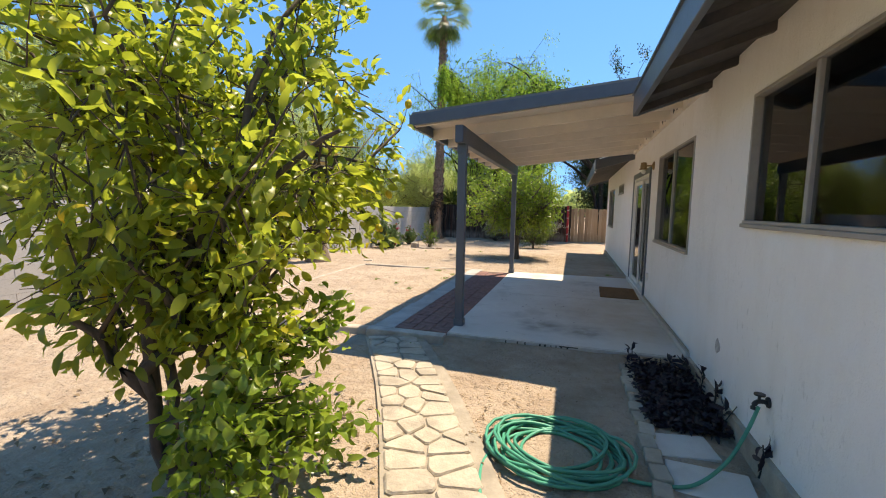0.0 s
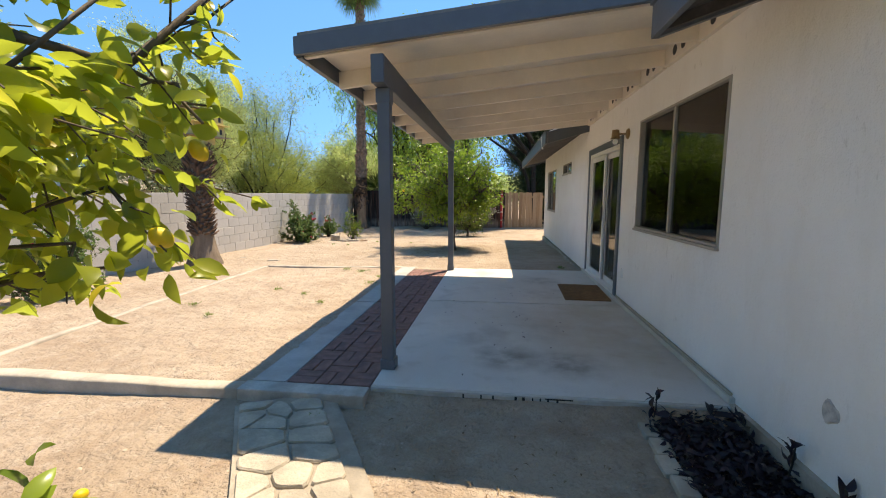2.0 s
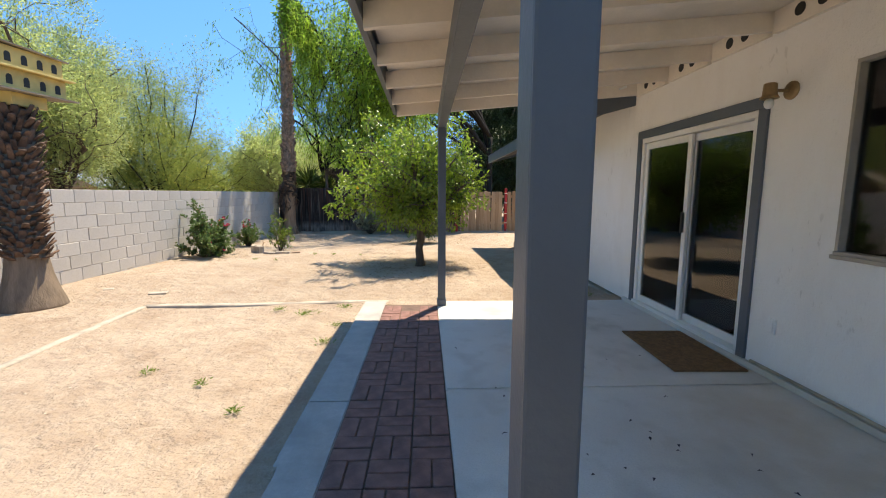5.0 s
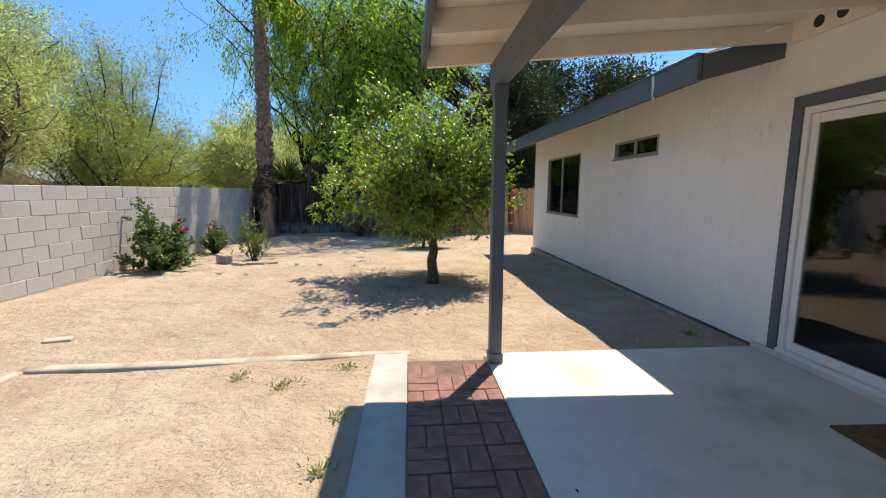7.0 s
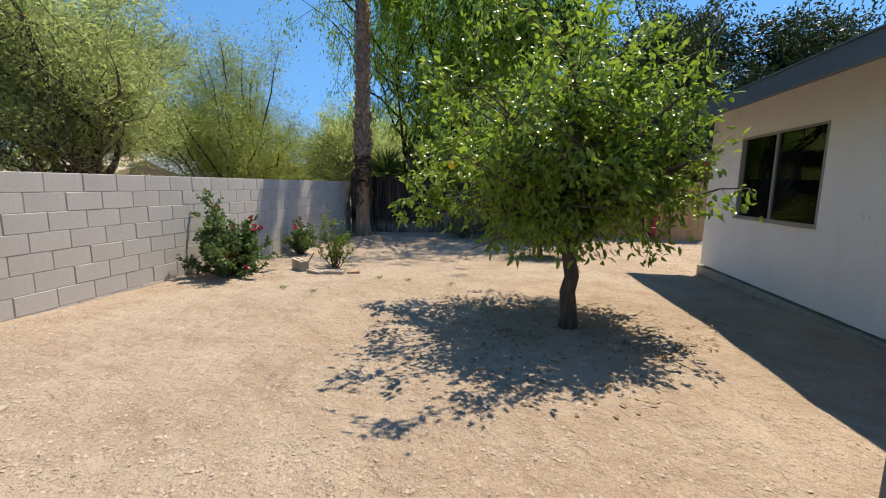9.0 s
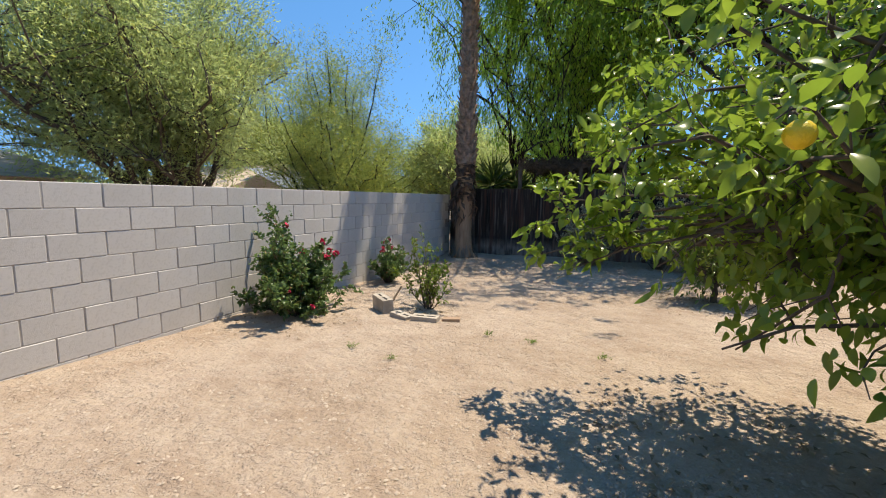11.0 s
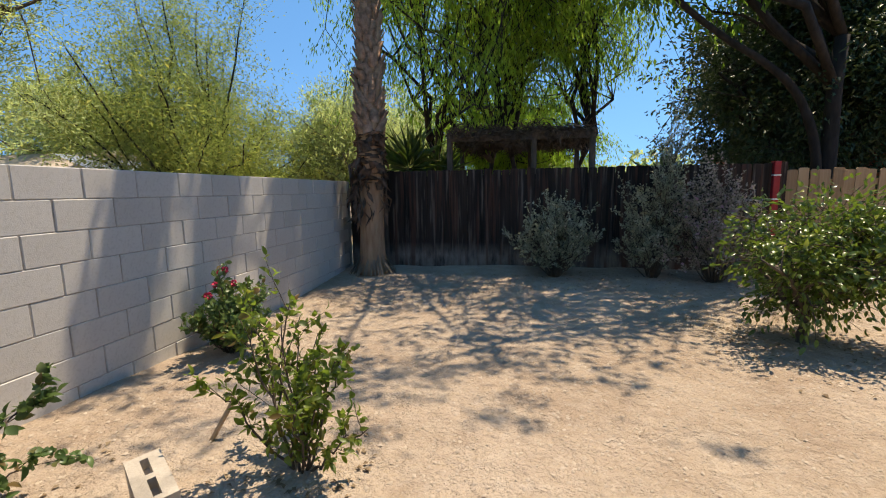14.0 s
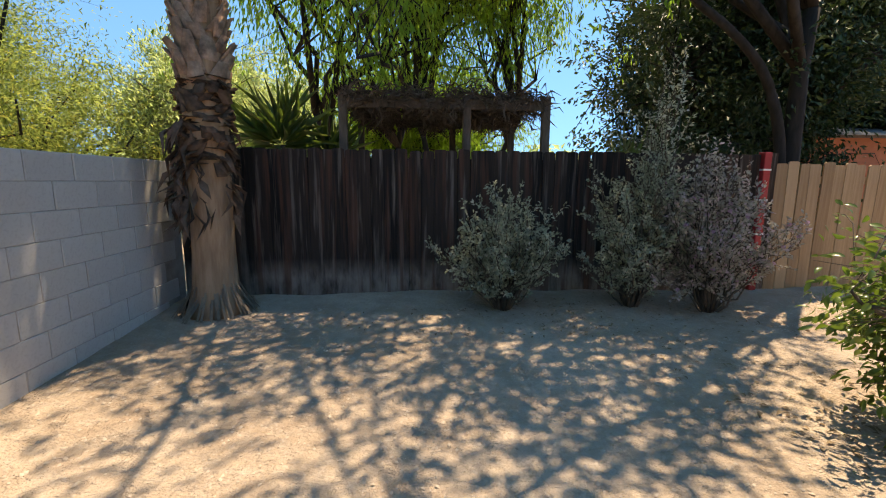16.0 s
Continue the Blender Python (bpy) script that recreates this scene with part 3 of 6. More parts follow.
def house_roof():
    root = thing("house_roof", (0, 0, 0), "low-pitched grey shingle roof with slate-grey fascia boards", "roof", kind="structure")
    for y0, y1, xe, ze, sl in ((HY0 - 0.5, 4.42, 0.53, 2.36, 0.33), (4.42, 9.10, 1.30, 2.76, 0.27), (9.10, HY1 + 0.5, 0.42, 2.30, 0.27)):
        part("roof_slab", roof_piece(y0, y1, xe, ze, sl), M_SHINGLE, root)
        bm = bmesh.new()
        vs = [bm.verts.new(c) for c in ((5.0, y0, ze + (5.0 - xe) * sl), (9.6, y0, ze), (9.6, y1, ze), (5.0, y1, ze + (5.0 - xe) * sl))]
        bm.faces.new(vs)
        bmesh.ops.solidify(bm, geom=list(bm.faces), thickness=0.08)
        part("roof_slab_back", bm, M_SHINGLE, root)
    for y0, y1, xe, ze, sl in ((HY0 - 0.5, 4.42, 0.53, 2.36, 0.33), (9.10, HY1 + 0.5, 0.42, 2.30, 0.27)):
        part("fascia", box(xe - 0.04, y0, ze - 0.09, xe - 0.002, y1, ze + 0.10, 0.004), M_GREY, root, "slate-grey painted fascia board")
        part("drip_edge", box(xe - 0.055, y0, ze + 0.10, xe + 0.02, y1, ze + 0.115), M_GREY, root)
        bm = roof_piece(y0 + 0.02, y1 - 0.02, xe, ze - 0.026, sl)
        for v in bm.verts:
            if v.co.x > 4:
                v.co.z = ze - 0.026 + (1.12 - xe) * sl + (0.02 if v.co.z > ze - 0.026 + (5 - xe) * sl + 0.05 else 0)
                v.co.x = 1.12
            elif v.co.z > ze:
                v.co.z = ze - 0.004
        part("soffit", bm, M_EAVE, root, "dark board soffit")
        y = y0 + 0.35
        while y < y1 and y0 < 0:
            bm = bmesh.new()
            c = [(xe, ze - 0.025), (1.12, ze - 0.025 + (1.12 - xe) * sl), (1.12, ze - 0.085 + (1.12 - xe) * sl), (xe, ze - 0.085)]
            f = [bm.verts.new((x, y, z)) for x, z in c] + [bm.verts.new((x, y + 0.045, z)) for x, z in c]
            for q in ((0, 1, 2, 3), (7, 6, 5, 4), (0, 4, 5, 1), (1, 5, 6, 2), (2, 6, 7, 3), (3, 7, 4, 0)):
                bm.faces.new([f[i] for i in q])
            part("rafter_tail", bm, M_EAVE, root)
            y += 0.61
        for ye in (y0, y1 - 0.04):
            if abs(ye - HY0) < 1.0:
                continue
            bm = bmesh.new()
            xb = 5.0 if ye > 15 else 1.12
            c = [(xe, ze + 0.10), (xb, ze + 0.10 + (xb - xe) * sl), (xb, ze - 0.09 + (xb - xe) * sl), (xe, ze - 0.09)]
            f = [bm.verts.new((x, ye - 0.003, z)) for x, z in c] + [bm.verts.new((x, ye + 0.043, z)) for x, z in c]
            for q in ((0, 1, 2, 3), (7, 6, 5, 4), (0, 4, 5, 1), (1, 5, 6, 2), (2, 6, 7, 3), (3, 7, 4, 0)):
                bm.faces.new([f[i] for i in q])
            part("barge_board", bm, M_GREY, root, "slate-grey barge board")
    # gable triangle above the far end wall
    bm = bmesh.new()
    vs = [bm.verts.new(c) for c in ((HX, HY1 - 0.1, 2.44), (9.0, HY1 - 0.1, 2.44), (5.0, HY1 - 0.1, 3.5))]
    bm.faces.new(vs)
    bmesh.ops.solidify(bm, geom=list(bm.faces), thickness=0.1)
    part("gable", bm, M_STUCCO, root)
    return root


house_roof()


# ---------------------------------------------------------------- patio cover
CX0, CX1, CY0, CY1 = -1.74, 1.10, 4.45, 9.08
CSL = 0.095


def cz(x):
    """Underside of the patio cover's boards."""
    return 2.36 + (x - CX0) * CSL


def slanted(x0, x1, y0, y1, drop0, drop1):
    """A board under the cover that follows its slope, between two drops from the boards."""
    bm = bmesh.new()
    c = [(x0, cz(x0) - drop0), (x1, cz(x1) - drop0), (x1, cz(x1) - drop1), (x0, cz(x0) - drop1)]
    f = [bm.verts.new((x, y0, z)) for x, z in c] + [bm.verts.new((x, y1, z)) for x, z in c]
    for q in ((0, 1, 2, 3), (7, 6, 5, 4), (0, 4, 5, 1), (1, 5, 6, 2), (2, 6, 7, 3), (3, 7, 4, 0)):
        bm.faces.new([f[i] for i in q])
    bmesh.ops.recalc_face_normals(bm, faces=bm.faces)
    return bm


def patio_cover():
    root = thing("patio_cover", (0, 0, 0), "wooden patio cover with cream rafters and slate-grey beam, posts and fascia", "patio cover")
    part("roof_deck", slanted(CX0 + 0.02, CX1 + 0.25, CY0 + 0.02, CY1 - 0.02, 0.0, -0.03), M_CREAM, root, "cream painted roof boards")
    part("roofing", slanted(CX0 - 0.02, CX1 + 0.25, CY0 - 0.02, CY1 + 0.02, -0.034, -0.06), M_SHINGLE, root, "grey roofing sheet")
    part("front_fascia", slanted(CX0 - 0.04, CX1 - 0.56, CY0 - 0.04, CY0 - 0.002, 0.085, -0.032), M_GREY, root, "slate-grey fascia board")
    part("back_fascia", slanted(CX0 - 0.04, CX1 - 0.02, CY1 + 0.002, CY1 + 0.04, 0.10, -0.032), M_GREY, root, "slate-grey fascia board")
    part("side_fascia", box(CX0 - 0.04, CY0 - 0.002, cz(CX0) - 0.10, CX0 - 0.002, CY1 + 0.002, cz(CX0) + 0.03), M_GREY, root, "slate-grey fascia board")
    n = 8
    for i in range(n):
        y = CY0 + 0.03 + (CY1 - CY0 - 0.10) * i / (n - 1)
        part("rafter", slanted(CX0, CX1 - 0.003, y, y + 0.045, 0.002, 0.135 if i else 0.088), M_CREAM, root, "cream painted rafter")
        if i < n - 1:
            y2 = CY0 + 0.03 + (CY1 - CY0 - 0.10) * (i + 1) / (n - 1)
            blk = part("vent_block", slanted(CX1 - 0.045, CX1 - 0.004, y + 0.047, y2 - 0.002, 0.002, 0.155), M_CREAM, root, "cream blocking with round vent holes")
            for k in (0.36, 0.64):
                yc = y + 0.05 + (y2 - y - 0.05) * k
                bm = bmesh.new()
                zc = cz(CX1 - 0.05) - 0.07
                # no hole is cut: a black disc paints the shade inside it
                bm_tube(bm, [(CX1 - 0.046, yc, zc), (CX1 - 0.0475, yc, zc)], [0.042, 0.042], 16)
                part("vent_hole", bm, M_BLACK, blk, "black disc for the shade inside a round screened vent hole")
    bt = cz(-1.22) - 0.137
    part("beam", box(-1.265, CY0 + 0.005, bt - 0.185, -1.175, CY1 - 0.01, bt, 0.004), M_GREY, root, "slate-grey beam")
    for y in (4.63, 8.92):
        zt = bt - 0.187
        p = part("post", box(-1.265, y - 0.045, 0.028, -1.175, y + 0.045, zt, 0.006, 2), M_GREY, root, "slate-grey square post")
        part("base_plate", box(-1.275, y - 0.055, 0.022, -1.165, y + 0.055, 0.10, 0.004), M_GREY, p)
        part("cap_plate", box(-1.271, y - 0.051, zt - 0.10, -1.169, y + 0.051, zt - 0.002, 0.003), M_GREY, p)
    return root


patio_cover()


# ---------------------------------------------------------------- patio floor
M_STEP = simple("worn_concrete", (0.43, 0.40, 0.36), 0.9, var=0.3, scale=5, grain=60, bump=0.002, worldly=True)


def patio_floor():
    bm = bmesh.new()
    bm_box(bm, -1.27, 4.31, -0.20, HX - 0.002, 6.715, 0.02)
    bm_box(bm, -1.27, 6.727, -0.20, HX - 0.002, 9.09, 0.02)
    bm_box(bm, -1.26, 6.7, -0.20, HX - 0.003, 6.74, 0.008)
    bmesh.ops.bevel(bm, geom=[e for e in bm.edges if abs(e.verts[0].co.z - 0.02) < 1e-4 and abs(e.verts[1].co.z - 0.02) < 1e-4], offset=0.008, segments=2, affect="EDGES")
    structure("patio_slab", bm, M_CONC, "pale grey concrete patio slab with stains and a joint", "patio")
    bm = bmesh.new()
    bm_box(bm, -2.17, 4.312, -0.20, -1.90, 6.60, 0.006)
    bm_box(bm, -2.17, 6.606, -0.20, -1.90, 9.16, 0.006)
    bmesh.ops.bevel(bm, geom=[e for e in bm.edges if e.verts[0].co.z > 0 and e.verts[1].co.z > 0], offset=0.008, segments=2, affect="EDGES")
    structure("concrete_strip", bm, M_STRIP, "narrow grey concrete edging strip beside the brick pavers", "edging")
    structure("patio_edge", box(-1.268, 4.292, -0.2, HX - 0.04, 4.309, 0.010, 0.004), M_STEP, "rough tan front edge of the patio slab", "patio")
    structure("step_edge", box(-2.19, 4.165, -0.2, -1.275, 4.31, 0.010, 0.012, 2), M_STEP, "concrete kerb across the end of the brick strip", "kerb")


patio_floor()


def kerb_line(name, a, b, w, z0, z1, label, n=12):
    """A low, slightly wavy concrete edging from a to b."""
    bm = bmesh.new()
    a, b = Vector((*a, 0)), Vector((*b, 0))
    d = (b - a).normalized()
    s = Vector((-d.y, d.x, 0)) * w / 2
    rings = []
    for i in range(n + 1):
        p = a.lerp(b, i / n)
        k = s * (1 + 0.12 * noise.noise(p * 3))
        g = Vector((0, 0, 0.012 * noise.noise(p * 1.7)))
        o = Vector((-d.y, d.x, 0)) * 0.02 * noise.noise(p * 1.1)
        rings.append([bm.verts.new(p + o + q + g) for q in (-k + Vector((0, 0, z0)), -k + Vector((0, 0, z1 - 0.012)), -k * 0.8 + Vector((0, 0, z1)), k * 0.8 + Vector((0, 0, z1)), k + Vector((0, 0, z1 - 0.012)), k + Vector((0, 0, z0)))])
    for r0, r1 in zip(rings, rings[1:]):
        for k in range(5):
            bm.faces.new((r0[k], r0[k + 1], r1[k + 1], r1[k]))
    bm.faces.new(rings[0])
    bm.faces.new(rings[-1][::-1])
    return structure(name, bm, M_KERB, label, "kerb", True)


kerb_line("kerb_front", (-6.7, 4.16), (-2.2, 4.24), 0.13, -0.25, 0.005, "low concrete kerb at the edge of the bare lawn", 40)
kerb_line("kerb_far", (-4.80, 9.08), (-1.88, 9.2), 0.10, -0.12, 0.0, "thin pale concrete mowing edge", 24)
kerb_line("kerb_side", (-4.62, 4.3), (-4.78, 9.04), 0.08, -0.12, 0.0, "thin pale concrete mowing edge", 30)


# ---------------------------------------------------------------- block wall and fences
WX = -6.85
WTOP = 1.39


def block_wall():
    """Grey block wall on x = WX: each block stands 6 mm proud of the mortar."""
    root = structure("wall_block", box(WX - 0.147, -4.0, -0.5, WX - 0.006, 19.86, WTOP - 0.004), M_MORTAR, "grey concrete block garden wall with recessed joints", "wall")
    bm = box(WX - 0.153, -0.199, 0.0015, WX, 0.199, 0.2015, 0.005)
    unit_mesh = mesh_of(bm, M_BLOCK, name="block")
    rest = bmesh.new()
    rows = 9
    for r in range(rows):
        z = WTOP - (r + 1) * 0.2032
        off = 11.60 + (0.2032 if r % 2 else 0)
        k0 = int((-3.6 - off) / 0.4064)
        for k in range(k0, 22):
            y = off + k * 0.4064 + 0.2
            if y > 19.7 or y < -3.7:
                continue
            if 8.6 < y < 19.8 and r < 9:
                ob = part("block", unit_mesh, None, root)
                ob.matrix_basis = Matrix.Translation((0.0015 * ((k * 7 + r * 3) % 4 - 1.5), y, z))
            else:
                bm_box(rest, WX - 0.153, y - 0.199, z + 0.0015, WX, y + 0.199, z + 0.2015)
    tagged(part("blocks", rest, M_BLOCK, root, "more of the same grey blocks"), kind="stuff")


FY = 19.86


def fence_board_mesh(w, h, mat, dog=True, name="board"):
    bm = bmesh.new()
    d = 0.018
    c = [(-w / 2, 0), (w / 2, 0), (w / 2, h - (0.014 if dog else 0)), (w / 2 - 0.022, h), (-w / 2 + 0.022, h), (-w / 2, h - (0.014 if dog else 0))]
    a = [bm.verts.new((x, 0, z)) for x, z in c]
    b = [bm.verts.new((x, d, z)) for x, z in c]
    bm.faces.new(a)
    bm.faces.new(b[::-1])
    for i in range(6):
        bm.faces.new((a[i], b[i], b[(i + 1) % 6], a[(i + 1) % 6]))
    return mesh_of(bm, mat, name=name)


def back_fence():
    rng = random.Random(5)
    root = thing("wood_fence", (0, 0, 0), "weathered dark brown dog-eared board fence", "fence", kind="structure")
    kinds = [fence_board_mesh(w, 1.66, M_FENCE) for w in (0.135, 0.14, 0.13)]
    x = WX + 0.07
    while x < -0.34:
        m = rng.choice(kinds)
        part("board", m, None, root, at=pose(x, FY + rng.uniform(0, 0.008), -0.12 + rng.uniform(-0.012, 0.012), 0, rng.uniform(-0.5, 0.5), rng.uniform(-1.5, 1.5)))
        x += 0.1345 + rng.uniform(0, 0.004)
    for z in (0.15, 1.2):
        part("rail", box(WX, FY + 0.03, z, -0.3, FY + 0.07, z + 0.09), M_FENCE, root)
    part("backing_board", box(WX, FY + 0.021, -0.1, -0.3, FY + 0.028, 1.45), M_FENCE, root, "second layer of dark boards")
    return root


def tan_fence():
    rng = random.Random(8)
    root = thing("wood_gate", (0, 0, 0), "tan weathered board gate and fence beside the house", "gate", kind="structure")
    kinds = [fence_board_mesh(w, 1.56, M_FENCE2) for w in (0.135, 0.14)]
    x = -0.02
    while x < 2.9:
        if 1.52 < x < 1.70:
            x = 1.76
        part("board", rng.choice(kinds), None, root, at=pose(x, FY - 0.02 + rng.uniform(0, 0.01), -0.12 + rng.uniform(-0.02, 0.02), 0, rng.uniform(-1, 1), rng.uniform(-2, 2)))
        x += 0.143
    for xp in (-0.25, 1.61):
        p = part("post", box(xp - 0.045, FY - 0.05, -0.15, xp + 0.045, FY + 0.05, 1.56, 0.006), M_RED, root, "red painted square post")
        for zc in (0.25, 0.6, 1.0, 1.35):
            part("band", box(xp - 0.048, FY - 0.054, zc, xp + 0.048, FY + 0.05, zc + 0.02), M_FRAME, p, "pale band")
    part("dark_board", box(-0.20, FY - 0.01, -0.1, -0.10, FY + 0.02, 1.55), M_FENCE, root)
    for z in (0.2, 1.2):
        part("rail", box(-0.1, FY + 0.02, z, 3.0, FY + 0.06, z + 0.09), M_FENCE2, root)
    return root


# ---------------------------------------------------------------- windows and doors
def window(name, label, y0, y1, z0, z1, mid, frame_mat, blind=0.0):
    root = thing(name, (HX, (y0 + y1) / 2, z0), label, "window", kind="structure")
    w, h = (y1 - y0) / 2, z1 - z0
    t = 0.022
    for n, a in (("frame_top", (-0.012, -w, h - t, 0.07, w, h)), ("frame_bottom", (-0.02, -w, 0, 0.07, w, t)), ("frame_side", (-0.012, -w, t, 0.07, -w + t, h - t)), ("frame_side", (-0.012, w - t, t, 0.07, w, h - t))):
        part(n, box(*a, 0.003), frame_mat, root)
    m = mid - (y0 + y1) / 2
    part("meeting_rail", box(0.0, m - 0.018, t, 0.055, m + 0.018, h - t, 0.003), frame_mat, root)
    for a, b, x in ((-w + t, m - 0.022, 0.02), (m + 0.022, w - t, 0.04)):
        g = part("pane", box(x, a, t, x + 0.004, b, h - t), M_GLASS, root, "dark reflecting window pane")
        g.visible_shadow = False
    if blind:
        part("blind", box(0.062, -w + 0.001, 0.001, 0.068, -w + blind * 2 * w, h - 0.001), M_BLIND, root, "cream inner blind")
        if blind < 0.5:
            part("blind", box(0.062, w - blind * 2 * w, 0.001, 0.068, w - 0.001, h - 0.001), M_BLIND, root)
    part("window_sill", box(-0.03, -w - 0.01, -0.025, -0.001, w + 0.01, 0.0, 0.003), frame_mat, root)
    return root


window("window_1", "aluminium sliding window with dark reflecting panes", *OPEN[0], 2.55, M_ALU)
window("window_2", "aluminium sliding window under the patio cover", *OPEN[1], 5.60, M_ALU, 0.07)
window("window_3", "aluminium sliding window near the house corner", *OPEN[4], 13.9, M_ALU, 0.10)
window("window_4", "small high aluminium sliding window", *OPEN[3], 11.27, M_ALU, 0.998)


def sliding_door():
    y0, y1, z0, z1 = OPEN[2]
    root = thing("door_1", (HX, (y0 + y1) / 2, z0), "white vinyl sliding glass door with slate-grey trim", "door", kind="structure")
    w, h = (y1 - y0) / 2, z1 - z0
    t = 0.085
    part("trim_top", box(-0.022, -w, h - t, 0.05, w, h, 0.003), M_GREY, root, "slate-grey trim board")
    for s in (-1, 1):
        part("trim_side", box(-0.022, min(s * w, s * (w - t)), -0.02, 0.05, max(s * w, s * (w - t)), h - t - 0.001, 0.003), M_GREY, root, "slate-grey trim board")
    wi = w - t
    for n, a in (("frame_top", (-0.01, -wi, h - t - 0.055, 0.1, wi, h - t - 0.002)), ("threshold", (-0.03, -wi, -0.02, 0.1, wi, 0.045)), ("frame_side", (-0.01, -wi + 0.001, 0.045, 0.1, -wi + 0.05, h - t - 0.056)), ("frame_side", (-0.01, wi - 0.05, 0.045, 0.1, wi - 0.001, h - t - 0.056))):
        part(n, box(*a, 0.004), M_FRAME, root)
    for a, b, x in ((-wi + 0.05, 0.03, 0.055), (-0.03, wi - 0.05, 0.012)):
        sash = part("sash", box(x, a, 0.048, x + 0.03, a + 0.06, h - t - 0.06, 0.003), M_FRAME, root, "white door sash")
        part("stile", box(x, b - 0.06, 0.048, x + 0.03, b, h - t - 0.06, 0.003), M_FRAME, sash)
        part("rail", box(x, a + 0.061, 0.048, x + 0.03, b - 0.061, 0.12, 0.003), M_FRAME, sash)
        part("rail", box(x, a + 0.061, h - t - 0.13, x + 0.03, b - 0.061, h - t - 0.06, 0.003), M_FRAME, sash)
        g = part("pane", box(x + 0.012, a + 0.06, 0.12, x + 0.018, b - 0.06, h - t - 0.13), M_GLASS, sash, "dark reflecting door pane")
        g.visible_shadow = False
    part("handle", box(-0.02, -0.005, 0.92, 0.011, 0.02, 1.12, 0.006), M_BLACK, root, "black pull handle")
    return root


sliding_door()

# ---------------------------------------------------------------- trees
LEMON_BASE = (-2.05, 1.72, -0.13)
lemon, le, lt, lr = tree("lemon_tree", "leafy lemon tree with yellow-green leaves and a few lemons", "tree", LEMON_BASE, 11, 0.7, 0.062, (0.0, 0.42, 1.88), (1.3, 1.35, 1.6),
     limbs=14, boughs=9, twigs=7, leaves=13, leaf=(0.084, 0.041), spread=0.16, droop=0.15, foliage=L_LEMON, fine=True, uneven=0.3, stems=3, hollow=0.5, sprig=1, floor=0.4, cut=lambda p: (p[:, 1] > 1.9 - 0.83 * p[:, 0]) | (p[:, 0] > 1.2) | ((p[:, 0] > 0.92) & (p[:, 1] > 0.1)) | ((p[:, 2] < 1.15) & (p[:, 1] > 0.45)))
orange, oe, ot, orr = tree("orange_tree", "round orange tree with dense glossy green leaves", "tree", (-1.52, 12.05, -0.06), 21, 0.95, 0.085, (-0.15, 0.32, 1.85), (1.66, 1.68, 1.28),
     limbs=15, boughs=12, twigs=7, leaves=17, reach=1.5, leaf=(0.077, 0.032), spread=0.17, droop=0.3, floor=0.72, foliage=L_CITRUS, hollow=0.5, fine=True, uneven=0.14, cut=lambda p: (p[:, 2] < 0.72) | (p[:, 0] > 1.28) | ((p[:, 0] > 0.9) & (p[:, 2] < 1.1)))
tree("young_citrus", "low young citrus tree with olive green leaves", "tree", (-1.50, 16.95, -0.19), 31, 0.30, 0.05, (0.25, 0, 0.78), (1.0, 0.85, 0.54),
     limbs=10, boughs=7, twigs=6, leaves=14, leaf=(0.066, 0.028), spread=0.15, droop=0.25, floor=0.26, foliage=L_YOUNG, fine=True, uneven=0.6)


def wand_bush(name, label, base, seed, wands, size, leaf, foliage, shoots=7, per=9, fan=1.0, bark=None, spire=None, upright=0.5, tilt=0.75, wide=0.012, bare=0.25, share=0.22, category="shrub", scatter=0.35, low=0.12, twig=0.3):
    """A shrub of canes that fan out from one root, each with leafy side shoots. size: half widths across and along, and height."""
    rng = np.random.default_rng(seed)
    root = thing(name, base, label, category)
    wood = bmesh.new()
    pos, way, tips = [], [], []
    for i in range(wands):
        a = i * 2.39996 + rng.uniform(-0.5, 0.5)
        k = math.sqrt((i + 0.5) / wands) * fan * rng.uniform(0.55, 1.2)
        h = size[2] * (1.0 - tilt * 0.6 * k * k) * rng.uniform(0.48, 1.06)
        if spire is not None and i < wands * share:
            tip = np.array([spire[0] + rng.normal() * 0.09, spire[1] + rng.normal() * 0.06, spire[2] * rng.uniform(0.6, 1.0)])
        else:
            tip = np.array([math.cos(a) * k * size[0], math.sin(a) * k * size[1], max(h, low * rng.uniform(0.8, 1.3))])
        foot = np.array([math.cos(a) * 0.03, math.sin(a) * 0.03, -0.04]) * max(1, size[2] * 0.8)
        pts = curve_points(foot, tip, (0, 0, 0.12 * h), 8, rng, 0.018 * size[2])
        bm_tube(wood, pts, np.linspace(wide, wide * 0.3, 8), 5)
        ln = np.linalg.norm(tip - foot)
        for j in range(shoots):
            q = bare + (1 - bare) * (j + rng.uniform()) / shoots
            f = q * 7
            s0 = pts[int(f)] + (pts[min(int(f) + 1, 7)] - pts[int(f)]) * (f % 1)
            d = unit(unit(pts[-1] - pts[0]) * 0.5 + rng.normal(size=3) * 0.6 + np.array([0, 0, upright]))
            sl = ln * rng.uniform(0.13, 0.26)
            e = s0 + d * sl
            if e[2] < 0.05:
                continue
            bm_tube(wood, [s0, (s0 + e) / 2 + rng.normal(size=3) * 0.006, e], [wide * twig, wide * twig * 0.8, wide * twig * 0.5], 3, False)
            tips.append(e)
            for m in range(per):
                u = 0.2 + 0.85 * (m + rng.uniform()) / per
                pos.append(s0 + (e - s0) * u + rng.normal(size=3) * leaf[1] * scatter)
                way.append(d * 0.55 + unit(rng.normal(size=3)) * 0.85)
    part("cane", wood, bark or M_BARK, root, smooth=True)
    part("foliage", leaf_mesh("foliage", np.array(pos), np.array(way), leaf[0], leaf[1], rng, foliage, fine=0.05 < leaf[0] < 0.08, plain=leaf[0] > 0.08), None, root)
    return root, None, np.array(tips), rng


